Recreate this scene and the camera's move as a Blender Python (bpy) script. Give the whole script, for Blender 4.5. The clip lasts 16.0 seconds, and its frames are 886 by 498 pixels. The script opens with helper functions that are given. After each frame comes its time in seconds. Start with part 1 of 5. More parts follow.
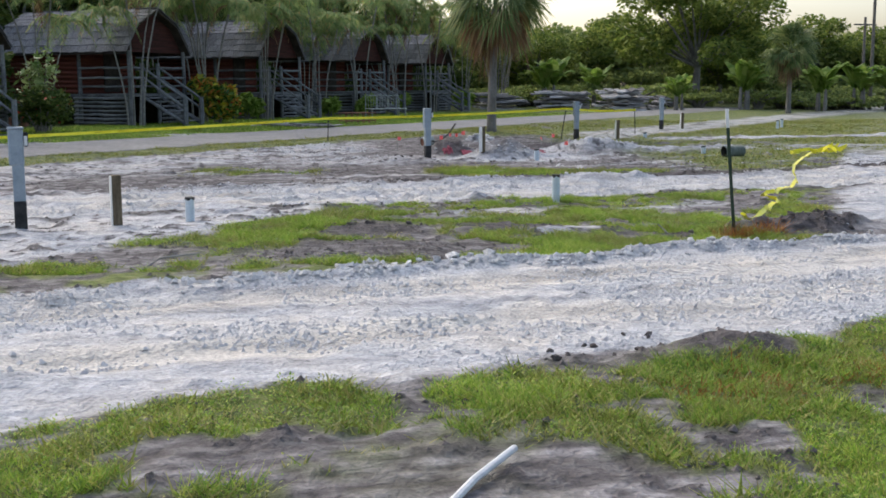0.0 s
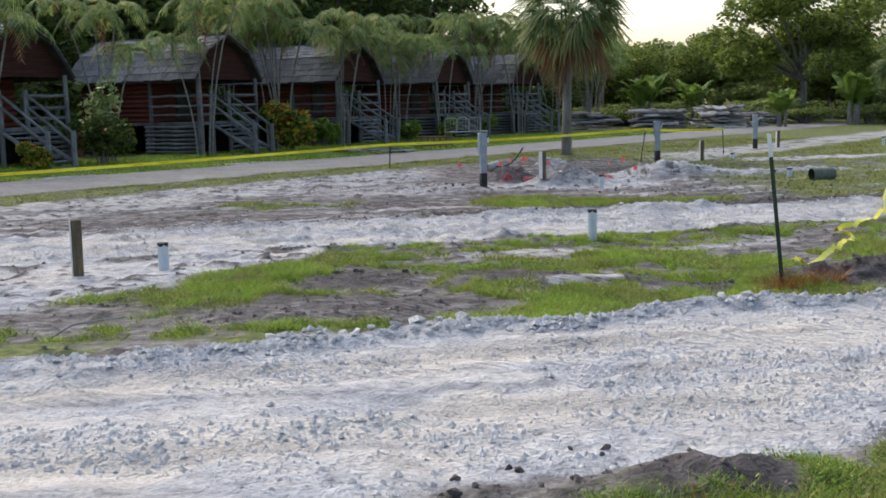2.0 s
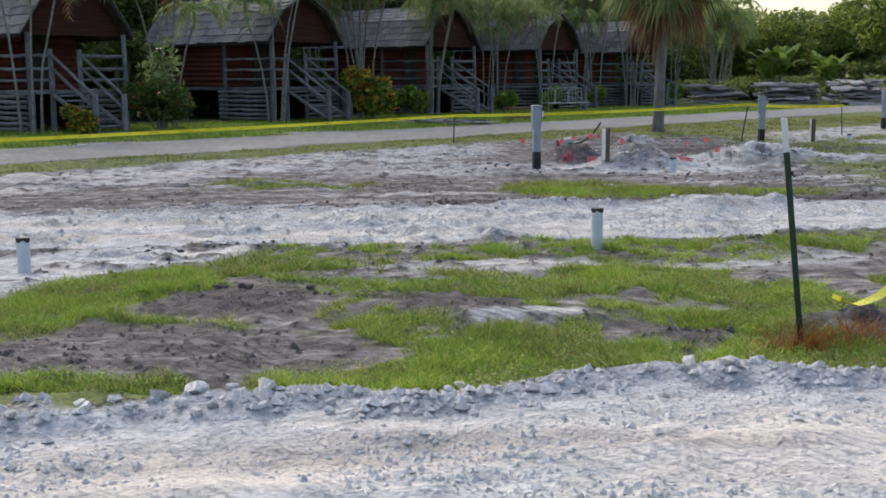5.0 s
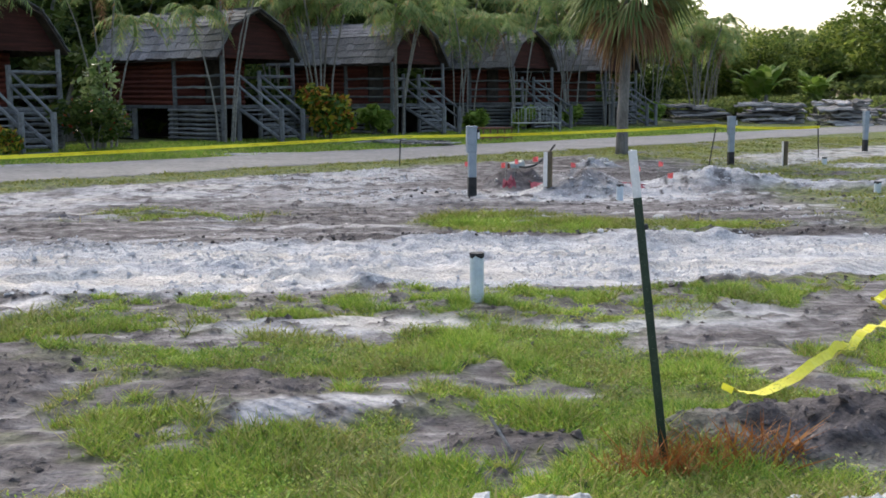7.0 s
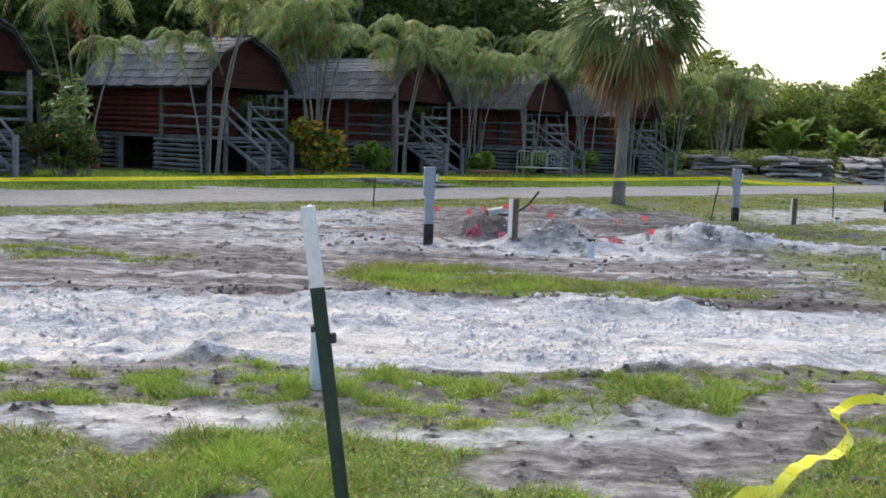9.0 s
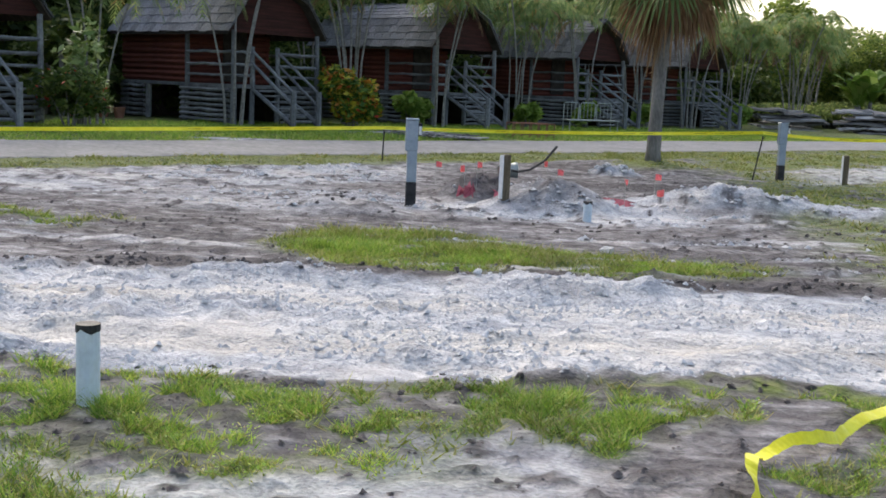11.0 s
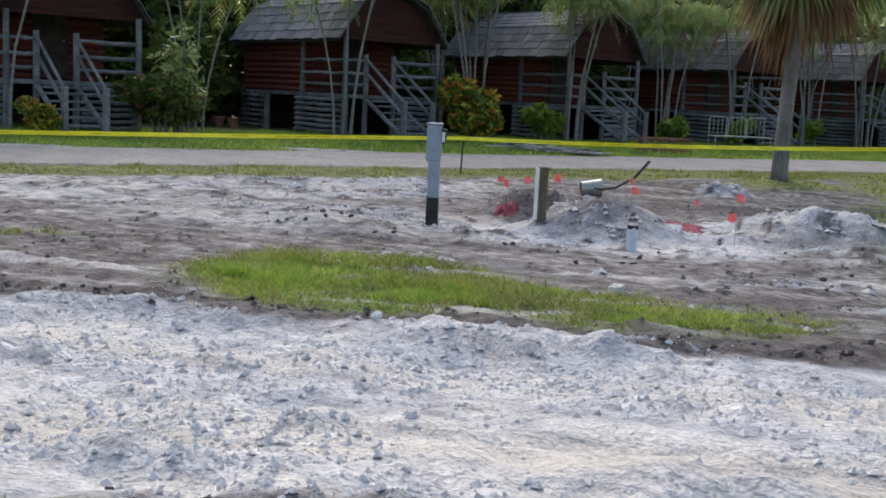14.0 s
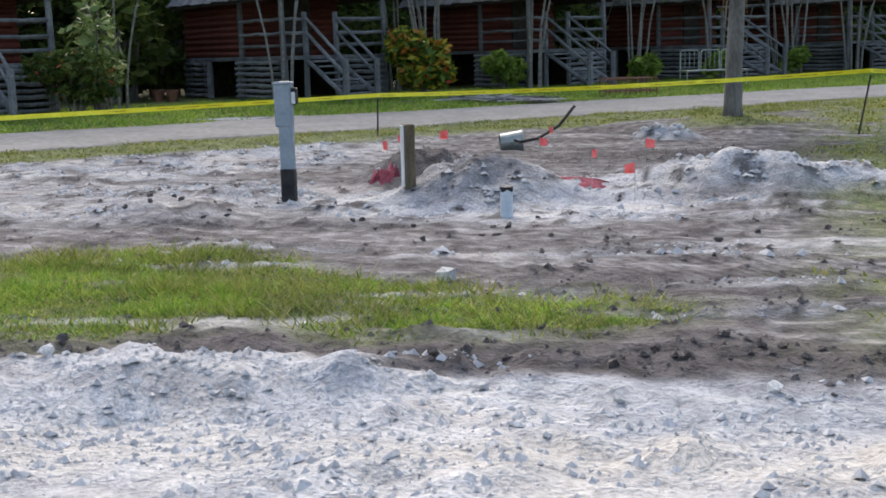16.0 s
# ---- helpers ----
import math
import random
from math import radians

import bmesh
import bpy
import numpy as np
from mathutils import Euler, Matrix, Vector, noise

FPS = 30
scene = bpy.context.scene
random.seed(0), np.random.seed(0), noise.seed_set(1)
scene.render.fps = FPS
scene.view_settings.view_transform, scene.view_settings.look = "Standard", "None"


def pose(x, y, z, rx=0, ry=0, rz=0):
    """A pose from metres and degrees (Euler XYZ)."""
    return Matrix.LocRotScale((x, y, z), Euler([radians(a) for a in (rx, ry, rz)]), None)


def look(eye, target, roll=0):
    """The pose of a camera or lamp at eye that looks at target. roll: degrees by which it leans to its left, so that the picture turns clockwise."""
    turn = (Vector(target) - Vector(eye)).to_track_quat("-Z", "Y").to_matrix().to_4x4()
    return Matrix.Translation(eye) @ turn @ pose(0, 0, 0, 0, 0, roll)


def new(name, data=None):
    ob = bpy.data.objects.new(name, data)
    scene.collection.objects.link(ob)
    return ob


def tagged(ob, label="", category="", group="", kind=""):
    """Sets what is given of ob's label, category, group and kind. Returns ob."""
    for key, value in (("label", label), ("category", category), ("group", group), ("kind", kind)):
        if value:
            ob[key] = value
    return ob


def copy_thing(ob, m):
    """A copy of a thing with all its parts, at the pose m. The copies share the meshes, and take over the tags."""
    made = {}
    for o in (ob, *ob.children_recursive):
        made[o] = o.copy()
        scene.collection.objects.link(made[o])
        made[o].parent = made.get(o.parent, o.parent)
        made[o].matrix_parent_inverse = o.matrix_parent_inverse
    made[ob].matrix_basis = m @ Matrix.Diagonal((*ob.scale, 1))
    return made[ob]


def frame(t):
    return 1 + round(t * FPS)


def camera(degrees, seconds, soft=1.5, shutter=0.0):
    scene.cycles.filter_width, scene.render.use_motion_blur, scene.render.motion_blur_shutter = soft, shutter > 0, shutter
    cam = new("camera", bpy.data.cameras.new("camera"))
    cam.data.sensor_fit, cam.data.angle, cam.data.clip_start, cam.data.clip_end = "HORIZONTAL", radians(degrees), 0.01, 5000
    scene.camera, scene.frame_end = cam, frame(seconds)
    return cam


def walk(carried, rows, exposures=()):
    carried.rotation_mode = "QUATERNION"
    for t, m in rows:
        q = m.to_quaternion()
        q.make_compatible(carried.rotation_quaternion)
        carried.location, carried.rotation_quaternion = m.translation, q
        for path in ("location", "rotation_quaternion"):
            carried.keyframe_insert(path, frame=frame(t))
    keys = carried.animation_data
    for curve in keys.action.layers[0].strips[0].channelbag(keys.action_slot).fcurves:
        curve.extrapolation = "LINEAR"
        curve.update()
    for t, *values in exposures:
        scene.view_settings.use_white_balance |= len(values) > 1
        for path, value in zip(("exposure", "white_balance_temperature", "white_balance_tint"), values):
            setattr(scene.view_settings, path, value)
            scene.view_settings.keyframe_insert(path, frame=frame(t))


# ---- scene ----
cam = camera(42.7, 16.0, 1.7)
PATH = [
    (0, (-4.54, -6.75, 1.624), (-4.15, -4.81, 1.338), -0.1),
    (0.5, (-4.113, -6.36, 1.653), (-3.8, -4.403, 1.383), 1.5),
    (1, (-3.782, -5.956, 1.608), (-3.444, -3.994, 1.421), 0.5),
    (1.5, (-3.46, -5.511, 1.631), (-3.129, -3.551, 1.405), -0.8),
    (2, (-3.076, -5.119, 1.672), (-2.878, -3.144, 1.423), -1.3),
    (2.5, (-2.747, -4.679, 1.624), (-2.554, -2.713, 1.306), -1.5),
    (3, (-2.372, -4.215, 1.642), (-2.298, -2.239, 1.347), 0.7),
    (3.5, (-2.021, -3.752, 1.586), (-1.996, -1.784, 1.23), -1.0),
    (4, (-1.696, -3.264, 1.689), (-1.713, -1.296, 1.329), 1.0),
    (4.5, (-1.363, -2.801, 1.634), (-1.433, -0.834, 1.281), -0.2),
    (5, (-1.109, -2.259, 1.617), (-1.151, -0.282, 1.318), -0.3),
    (5.2, (-0.984, -2.051, 1.597), (-1.014, -0.075, 1.294), 0.3),
    (7.3, (0.207, -0.032, 1.596), (0.171, 1.953, 1.351), -0.2),
    (7.5, (0.333, 0.185, 1.591), (0.302, 2.172, 1.361), -0.3),
    (8, (0.666, 0.74, 1.579), (0.61, 2.724, 1.327), 0.3),
    (8.5, (0.885, 1.194, 1.576), (0.818, 3.179, 1.341), -0.4),
    (9, (1.183, 1.684, 1.549), (1.088, 3.672, 1.354), 2.2),
    (9.5, (1.465, 2.075, 1.532), (1.342, 4.064, 1.373), 1.2),
    (10, (1.71, 2.597, 1.524), (1.558, 4.58, 1.313), 0.7),
    (10.2, (1.855, 2.772, 1.561), (1.688, 4.751, 1.323), 1.1),
    (12.3, (2.998, 4.641, 1.485), (2.606, 6.58, 1.19), 0.5),
    (12.5, (3.097, 4.802, 1.451), (2.644, 6.734, 1.205), -0.6),
    (13, (3.383, 5.246, 1.464), (2.826, 7.147, 1.183), -0.1),
    (13.5, (3.592, 5.671, 1.462), (3.074, 7.581, 1.169), 1.4),
    (14, (3.874, 6.177, 1.414), (3.317, 8.079, 1.147), 2.8),
    (14.5, (4.121, 6.669, 1.382), (3.552, 8.565, 1.098), 3.4),
    (15, (4.405, 7.183, 1.365), (3.856, 9.084, 1.069), 1.7),
    (15.5, (4.637, 7.775, 1.354), (4.081, 9.668, 1.026), -0.2),
    (16, (4.816, 8.345, 1.364), (4.231, 10.226, 1.02), -1.5),
]
walk(cam, [(t, look(eye, target, roll)) for t, eye, target, roll in PATH], [(0, 0.97), (2, 0.89), (5, 0.88), (7.5, 1.2), (10, 1.26), (12.5, 1.0), (14.5, 1.02), (16, 1.15)])

# ---- light ----
world = bpy.data.worlds.new("world")
scene.world = world
world.use_nodes = True
wn = world.node_tree.nodes
wl = world.node_tree.links
sky = wn.new("ShaderNodeTexSky")
sky.sky_type = "NISHITA"
sky.sun_disc = False
sky.sun_elevation = radians(38)
sky.sun_rotation = radians(330)
sky.dust_density = 4.0
hazy = wn.new("ShaderNodeHueSaturation")
hazy.inputs["Saturation"].default_value = 0.85
wl.new(sky.outputs["Color"], hazy.inputs["Color"])
wl.new(hazy.outputs["Color"], wn["Background"].inputs["Color"])
wn["Background"].inputs["Strength"].default_value = 0.15
sun = new("sun", bpy.data.lights.new("sun", "SUN"))
sun.data.energy = 0.3
sun.data.angle = radians(25)
sun.data.color = (1.0, 0.97, 0.94)
sun.matrix_world = look((-16, 28, 27), (0, 0, 0))

# ---- noise in arrays ----
def lattice(xi, yi, seed):
    h = (xi.astype(np.int64) * 374761393 + yi.astype(np.int64) * 668265263 + seed * 974711) & 0xFFFFFFFF
    h = ((h ^ (h >> 13)) * 1274126177) & 0xFFFFFFFF
    return ((h ^ (h >> 16)) & 0xFFFF) / 65535.0


def value_noise(x, y, seed):
    xi, yi = np.floor(x), np.floor(y)
    u, v = x - xi, y - yi
    u, v = u * u * (3 - 2 * u), v * v * (3 - 2 * v)
    a, b = lattice(xi, yi, seed), lattice(xi + 1, yi, seed)
    c, d = lattice(xi, yi + 1, seed), lattice(xi + 1, yi + 1, seed)
    return (a * (1 - u) + b * u) * (1 - v) + (c * (1 - u) + d * u) * v


def fbm(x, y, seed, octaves=4):
    total, amp, norm = 0.0, 1.0, 0.0
    for k in range(octaves):
        total = total + amp * value_noise(x * 2 ** k + 17.3 * k, y * 2 ** k - 9.1 * k, seed + k)
        norm += amp
        amp *= 0.55
    return total / norm


def step(a, b, x):
    t = np.clip((x - a) / (b - a), 0, 1)
    return t * t * (3 - 2 * t)


def band(x, a, b, soft):
    return step(a - soft, a + soft, x) * (1 - step(b - soft, b + soft, x))


def blob(x, y, cx, cy, rx, ry, turn=0.0, soft=0.35):
    c, s = math.cos(radians(turn)), math.sin(radians(turn))
    u, v = ((x - cx) * c + (y - cy) * s) / rx, (-(x - cx) * s + (y - cy) * c) / ry
    return 1 - step(1 - soft, 1 + soft, np.sqrt(u * u + v * v))


# directions: the lane and the row of cabins run along E, the cabins' gables look along FRONT
ACROSS = (-0.74, 0.67)
SIDE = Vector((0.59, 0.807, 0))
FRONT = Vector((0.807, -0.59, 0))
CABIN = Vector((-7.57, 34.7, 0))


def cover(x, y):
    """How far grass, white marl, dark soil and tyre marks cover the ground."""
    x, y = np.asarray(x, float), np.asarray(y, float)
    wx = x + 0.7 * (fbm(x * 0.9, y * 0.9, 3) - 0.5) + 0.22 * (fbm(x * 5, y * 5, 5, 3) - 0.5)
    wy = y + 0.7 * (fbm(x * 0.9, y * 0.9, 11) - 0.5) + 0.22 * (fbm(x * 5, y * 5, 13, 3) - 0.5)
    v = wy - 0.18 * wx
    s = ACROSS[0] * wx + ACROSS[1] * wy
    w = wx - (2.75 + (wy - 5.8) * 0.62)
    rough = fbm(x * 1.7, y * 1.7, 23)
    fine = fbm(x * 6, y * 6, 29, 3)
    near_road = band(v - 0.05 * (wx + 1), 0.1, 3.58, 0.10)
    far_road = band(v, 9.2, 12.45, 0.10)
    main_road = step(-0.2, 0.3, w) * step(4.0, 5.0, v) * (1 - 0.75 * step(16, 22, y))
    corner = step(0.2, 1.0, wx + 0.35 * (wy + 0.5)) * (1 - step(0.0, 3.0, v))
    sand = step(-0.4, 0.3, wy - (7.9 + 1.23 * (wx + 3.4))) * band(v, 5.0, 9.2, 0.2) * (1 - step(-3.4, -2.6, wx))
    sand = np.maximum(sand, 0.9 * blob(wx, wy, -0.9, 7.55, 1.1, 0.36, 8))
    sand = np.maximum(sand, 0.8 * blob(wx, wy, 1.2, 7.75, 0.9, 0.25, 15))
    sand = np.maximum(sand, 0.95 * blob(wx, wy, -0.75, 5.25, 0.5, 0.22, 10))
    sand = np.maximum(sand, 0.6 * blob(wx, wy, 2.0, 8.2, 0.5, 0.5))
    upper = band(s, 14.6, 17.5, 0.5) * (1 - step(-1.5, 0.5, wx)) * step(0.35, 0.6, rough + 0.12)
    heaps = np.maximum(blob(wx, wy, 2.0, 18.3, 1.9, 1.1, 5), blob(wx, wy, 5.8, 19.9, 3.4, 0.95, 12))
    heaps = np.maximum(heaps, blob(x, y, 3.05, 25.4, 0.5, 0.45))
    heaps = np.maximum(heaps, 0.5 * blob(wx, wy, -1.2, 18.2, 2.3, 1.5, 20))
    strips = band(wy - 0.06 * wx, 24.6, 26.0, 0.25) * step(7.5, 9.5, wx) * (1 - step(24, 30, wx))
    strips = np.maximum(strips, 0.8 * band(wy - 0.1 * wx, 19.2, 20.3, 0.3) * step(9, 11, wx))
    strips = np.maximum(strips, 0.8 * band(s, 11.8, 14.8, 0.4) * step(5, 8, wx))
    lawn_sand = 0.9 * np.maximum.reduce([blob(x, y, -5.2, 28.8, 1.6, 0.5, 25), blob(x, y, -9.6, 23.9, 1.2, 0.35, 48), blob(x, y, -2.6, 35.6, 2.2, 0.5, 48)])
    marl = np.maximum.reduce([near_road, far_road, main_road, corner, sand, 0.75 * upper, heaps, strips, lawn_sand])
    streak = fbm(x * 0.5 + 0.1 * y, (y - 0.2 * x) * 3.0, 41)
    middle = band(v, 12.25, 20, 0.1) * (1 - step(17.0, 17.8, s))
    marl = np.maximum(marl, middle * step(0.55, 0.70, streak) * 0.6)

    grass = (1 - step(-0.1, 0.2, v)) * step(0.44, 0.56, rough - 0.005 + 0.12 * band(v, -1.5, 0, 0.3))
    strip = band(v - 0.05 * (wx + 1), 3.62, 9.4, 0.12) * (1 - step(9.0, 9.3, v)) * (1 - step(-0.5, 0.2, w)) * step(0.33, 0.47, rough + 0.01)
    strip = strip * (1 - 0.85 * step(7.4, 8.2, v) * step(0.42, 0.55, fine))
    bare = np.maximum.reduce([
        blob(wx, wy, -2.7, 5.75, 0.75, 0.55, 60), blob(wx, wy, -1.35, 5.75, 0.6, 0.42, -20),
        blob(wx, wy, -0.75, 5.25, 0.6, 0.28, 10), blob(wx, wy, -3.2, 4.3, 1.3, 0.65, 10),
        blob(wx, wy, -5.6, 4.6, 1.2, 0.6, 10), blob(wx, wy, 1.95, 4.98, 1.0, 0.34, 12),
        blob(wx, wy, 2.1, 7.5, 1.3, 0.5, 25), blob(wx, wy, 0.25, 4.75, 0.3, 0.14),
        0.9 * blob(wx, wy, -3.7, -2.5, 1.0, 0.7, 20), 0.9 * blob(wx, wy, -2.3, -0.5, 0.6, 0.2), blob(wx, wy, -1.5, -0.5, 0.5, 0.25, 10)])
    grass = np.maximum(grass, strip) * (1 - bare)
    island = np.maximum(blob(wx, wy, 0.75, 14.35, 1.2, 1.25, 20), blob(wx, wy, 2.5, 14.25, 1.6, 0.7, 3))
    island = island * step(0.2, 0.42, 0.6 * rough + 0.5 * fine - 0.04)
    grass = np.maximum(grass, island)
    grass = np.maximum(grass, 0.75 * blob(wx, wy, -4.0, 14.7, 1.5, 0.6, 10) * step(0.4, 0.55, rough))
    grass = np.maximum(grass, 0.9 * band(s, 17.5, 19.5, 0.25) * (1 - step(5, 6.5, x)))
    lawn = step(22.5, 22.9, s)
    grass = np.maximum(grass, lawn)
    right = np.maximum(step(4.5, 6.0, wx) * band(v, 13.0, 40, 0.8) * step(0.36, 0.48, rough + 0.05), step(10, 14, wx) * step(14.2, 15.0, v))
    grass = np.maximum(grass, right * (1 - step(30, 60, y)) + step(30, 60, y))
    grass = np.maximum(grass, blob(x, y, 4.2, 27.6, 1.3, 0.8, 40))
    grass = np.clip(grass * (1 - marl) * (1 - 0.25 * step(0.5, 0.7, fine)), 0, 1)
    edge = np.maximum(1.0 * band(v, 12.42, 13.05, 0.10) * step(-2.5, -1, x), band(v, 8.9, 9.25, 0.15) * step(0.45, 0.6, rough))
    edge = np.maximum(edge, band(v, -0.25, 0.1, 0.12) * step(0.4, 0.6, rough))
    dark = np.maximum.reduce([
        blob(wx, wy, -2.75, 5.9, 0.7, 0.4, 60), blob(wx, wy, -1.4, 5.95, 0.6, 0.3, -20), blob(wx, wy, 1.95, 4.98, 0.95, 0.3, 12),
        blob(wx, wy, 0.25, 4.75, 0.28, 0.13), blob(wx, wy, 1.0, 20.0, 0.55, 0.45), 0.6 * blob(wx, wy, 1.9, 18.5, 0.75, 0.55), edge,
        0.6 * band(v, 12.2, 17, 0.5) * step(0.53, 0.66, fbm(x * 0.5, (y - 0.18 * x) * 2.5, 53)),
        0.5 * blob(wx, wy, -3.2, 4.3, 1.3, 0.65, 10), 0.8 * blob(wx, wy, -1.5, -0.5, 0.45, 0.22, 10), blob(wx, wy, 5, 23.2, 3.2, 0.8, 15), blob(wx, wy, 2.1, 26.2, 0.7, 0.25, 10),
        0.9 * step(0.60, 0.68, fine) * (1 - near_road) * (1 - far_road) * (1 - main_road) * (1 - corner)])
    tread = np.maximum.reduce([1.6 * blob(x, y, -0.75, 5.2, 0.5, 0.24, 10), blob(x, y, -2.45, 4.05, 0.4, 0.55, 10), blob(x, y, -3.3, 3.9, 0.6, 0.3, 0), blob(x, y, -1.0, 2.3, 5.0, 0.22, 11),
                               blob(x, y, 0.3, 2.6, 1.4, 0.25, 30), blob(x, y, 3.7, 10.3, 0.9, 0.28, 75), blob(x, y, 4.8, 15.8, 2.5, 0.3, 10)])
    wear = 0.45 + 0.9 * fbm(x * 0.6, y * 2.5, 131, 3)
    packed = near_road * np.maximum(band(v, 0.85, 1.45, 0.2), band(v, 2.35, 3.05, 0.2)) + far_road * np.maximum(band(v, 9.8, 10.5, 0.2), band(v, 11.2, 11.7, 0.2))
    packed = np.clip(np.maximum(packed, 0.8 * blob(x, y, 0.6, 2.5, 2.2, 0.35, 28)) * wear, 0, 1)
    return grass, np.clip(marl, 0, 1), np.clip(dark, 0, 1), 0.5 * tread, packed, v


def height(x, y):
    x, y = np.asarray(x, float), np.asarray(y, float)
    s = ACROSS[0] * x + ACROSS[1] * y
    z = 0.22 * np.clip((s - 15) / 12, 0, 1) - 0.06 * np.exp(-(((x - 3) / 5) ** 2 + ((y - 14.5) / 5.5) ** 2))
    grass, marl, dark, tread, packed, v = cover(x, y)
    open_ground = 1 - step(18.8, 19.4, s)
    z = z + open_ground * (0.06 * (fbm(x * 0.8, y * 0.8, 61) - 0.5) + 0.05 * (fbm(x * 4, y * 4, 67, 3) - 0.5))
    field = step(12.9, 13.6, v) * (1 - step(16.5, 17.5, s))
    z = z + open_ground * (0.09 - 0.03 * field) * dark * (fbm(x * 6, y * 6, 71, 4) - 0.35)
    z = z + 0.05 * field * (fbm(x * 0.8, (y - 0.15 * x) * 4.5, 107, 4) - 0.5) + 0.03 * field * (fbm(x * 2.2, y * 9, 109, 3) - 0.5)
    lumps = np.clip(fbm(x * 6, y * 6, 73, 3) - 0.45, 0, 1)
    z = z + (0.07 + 0.07 * step(8, 9, v)) * (1 - 0.6 * field) * open_ground * marl * lumps * (0.35 + step(0.45, 0.7, fbm(x * 0.7, y * 1.4, 79)))
    z = z + 0.09 * open_ground * marl * np.clip(fbm(x * 1.3, y * 1.6, 101, 5) - 0.52, 0, 1) * 3 * step(8, 9, v)
    ruts = band(v, 0.9, 1.25, 0.12) + band(v, 2.6, 2.95, 0.12) + band(v, 10.0, 10.4, 0.12)
    z = z - 0.035 * ruts * step(-30, -20, x) * (1 - step(4, 8, x))
    z = z + 0.07 * band(v - 0.05 * (x + 1), 3.42, 3.68, 0.12) * (0.4 + fbm(x * 3, y * 3, 83)) * (1 - step(1.8, 2.6, x))
    z = z - 0.03 * band(v, 9.4, 12.2, 0.25)
    z = z + 0.13 * blob(x, y, 2.3, 12.65, 0.6, 0.25, 15, 0.9) + 0.06 * blob(x, y, 0.4, 12.5, 1.2, 0.25, 5, 0.8)
    z = z + 0.16 * blob(x, y, 1.95, 4.98, 0.95, 0.3, 12, 0.8) * (0.2 + 1.5 * fbm(x * 7, y * 7, 89))
    z = z + 0.13 * blob(x, y, -1.5, -0.5, 0.5, 0.25, 10, 0.9) * (0.4 + fbm(x * 6, y * 6, 87))
    z = z + 0.06 * blob(x, y, -0.75, 5.3, 0.55, 0.3, 10, 0.6)
    heap = 0.34 * blob(x, y, 1.95, 18.6, 0.6, 0.5, 0, 0.9) + 0.34 * blob(x, y, 1.0, 20.0, 0.5, 0.4, 0, 0.9)
    heap = heap + 0.24 * blob(x, y, 4.6, 19.4, 0.8, 0.5, 10, 0.9) + 0.12 * blob(x, y, 6.3, 19.6, 2.4, 0.5, 12, 0.9)
    heap = heap + 0.10 * blob(x, y, 3.0, 19.3, 1.2, 0.6, 10, 0.9) + 0.14 * blob(x, y, -0.5, 17.3, 0.6, 0.4, 0, 0.9)
    z = z + heap * (0.55 + 0.9 * fbm(x * 4, y * 4, 97))
    z = z + 0.19 * blob(x, y, 3.05, 25.4, 0.36, 0.3, 0, 0.9) * (0.6 + 0.8 * fbm(x * 5, y * 5, 113))
    z = z + 0.17 * blob(x, y, 3.9, 27.5, 1.4, 1.0, 0, 0.95)
    return z


def ground_z(x, y):
    return float(height(np.array([x]), np.array([y]))[0])


# ---- materials ----
def shader(name, rough=0.9):
    m = bpy.data.materials.new(name)
    m.use_nodes = True
    b = m.node_tree.nodes["Principled BSDF"]
    b.inputs["Roughness"].default_value = rough
    b.inputs["Specular IOR Level"].default_value = 0.25
    return m, m.node_tree.nodes, m.node_tree.links, b


def ramp_of(nodes, links, source, stops):
    r = nodes.new("ShaderNodeValToRGB")
    while len(r.color_ramp.elements) < len(stops):
        r.color_ramp.elements.new(0.5)
    for e, (p, c) in zip(r.color_ramp.elements, stops):
        e.position, e.color = p, (*c, 1)
    links.new(source, r.inputs["Fac"])
    return r.outputs["Color"]


def noise_of(nodes, links, scale, detail=5, stretch=None):
    tc = nodes.new("ShaderNodeTexCoord")
    n = nodes.new("ShaderNodeTexNoise")
    n.inputs["Scale"].default_value, n.inputs["Detail"].default_value = scale, detail
    if stretch:
        mp = nodes.new("ShaderNodeMapping")
        mp.inputs["Scale"].default_value = stretch
        links.new(tc.outputs["Object"], mp.inputs["Vector"])
        links.new(mp.outputs["Vector"], n.inputs["Vector"])
    else:
        links.new(tc.outputs["Object"], n.inputs["Vector"])
    return n.outputs["Fac"]


def mix_of(nodes, links, fac, a, b, kind="MIX"):
    m = nodes.new("ShaderNodeMix")
    m.data_type, m.blend_type = "RGBA", kind
    for key, val in ((0, fac), (6, a), (7, b)):
        if isinstance(val, (int, float)):
            m.inputs[key].default_value = val
        elif isinstance(val, tuple):
            m.inputs[key].default_value = (*val, 1)
        else:
            links.new(val, m.inputs[key])
    return m.outputs[2]


def bump_of(nodes, links, b, source, strength, distance):
    n = nodes.new("ShaderNodeBump")
    n.inputs["Strength"].default_value, n.inputs["Distance"].default_value = strength, distance
    links.new(source, n.inputs["Height"])
    links.new(n.outputs["Normal"], b.inputs["Normal"])
    return n


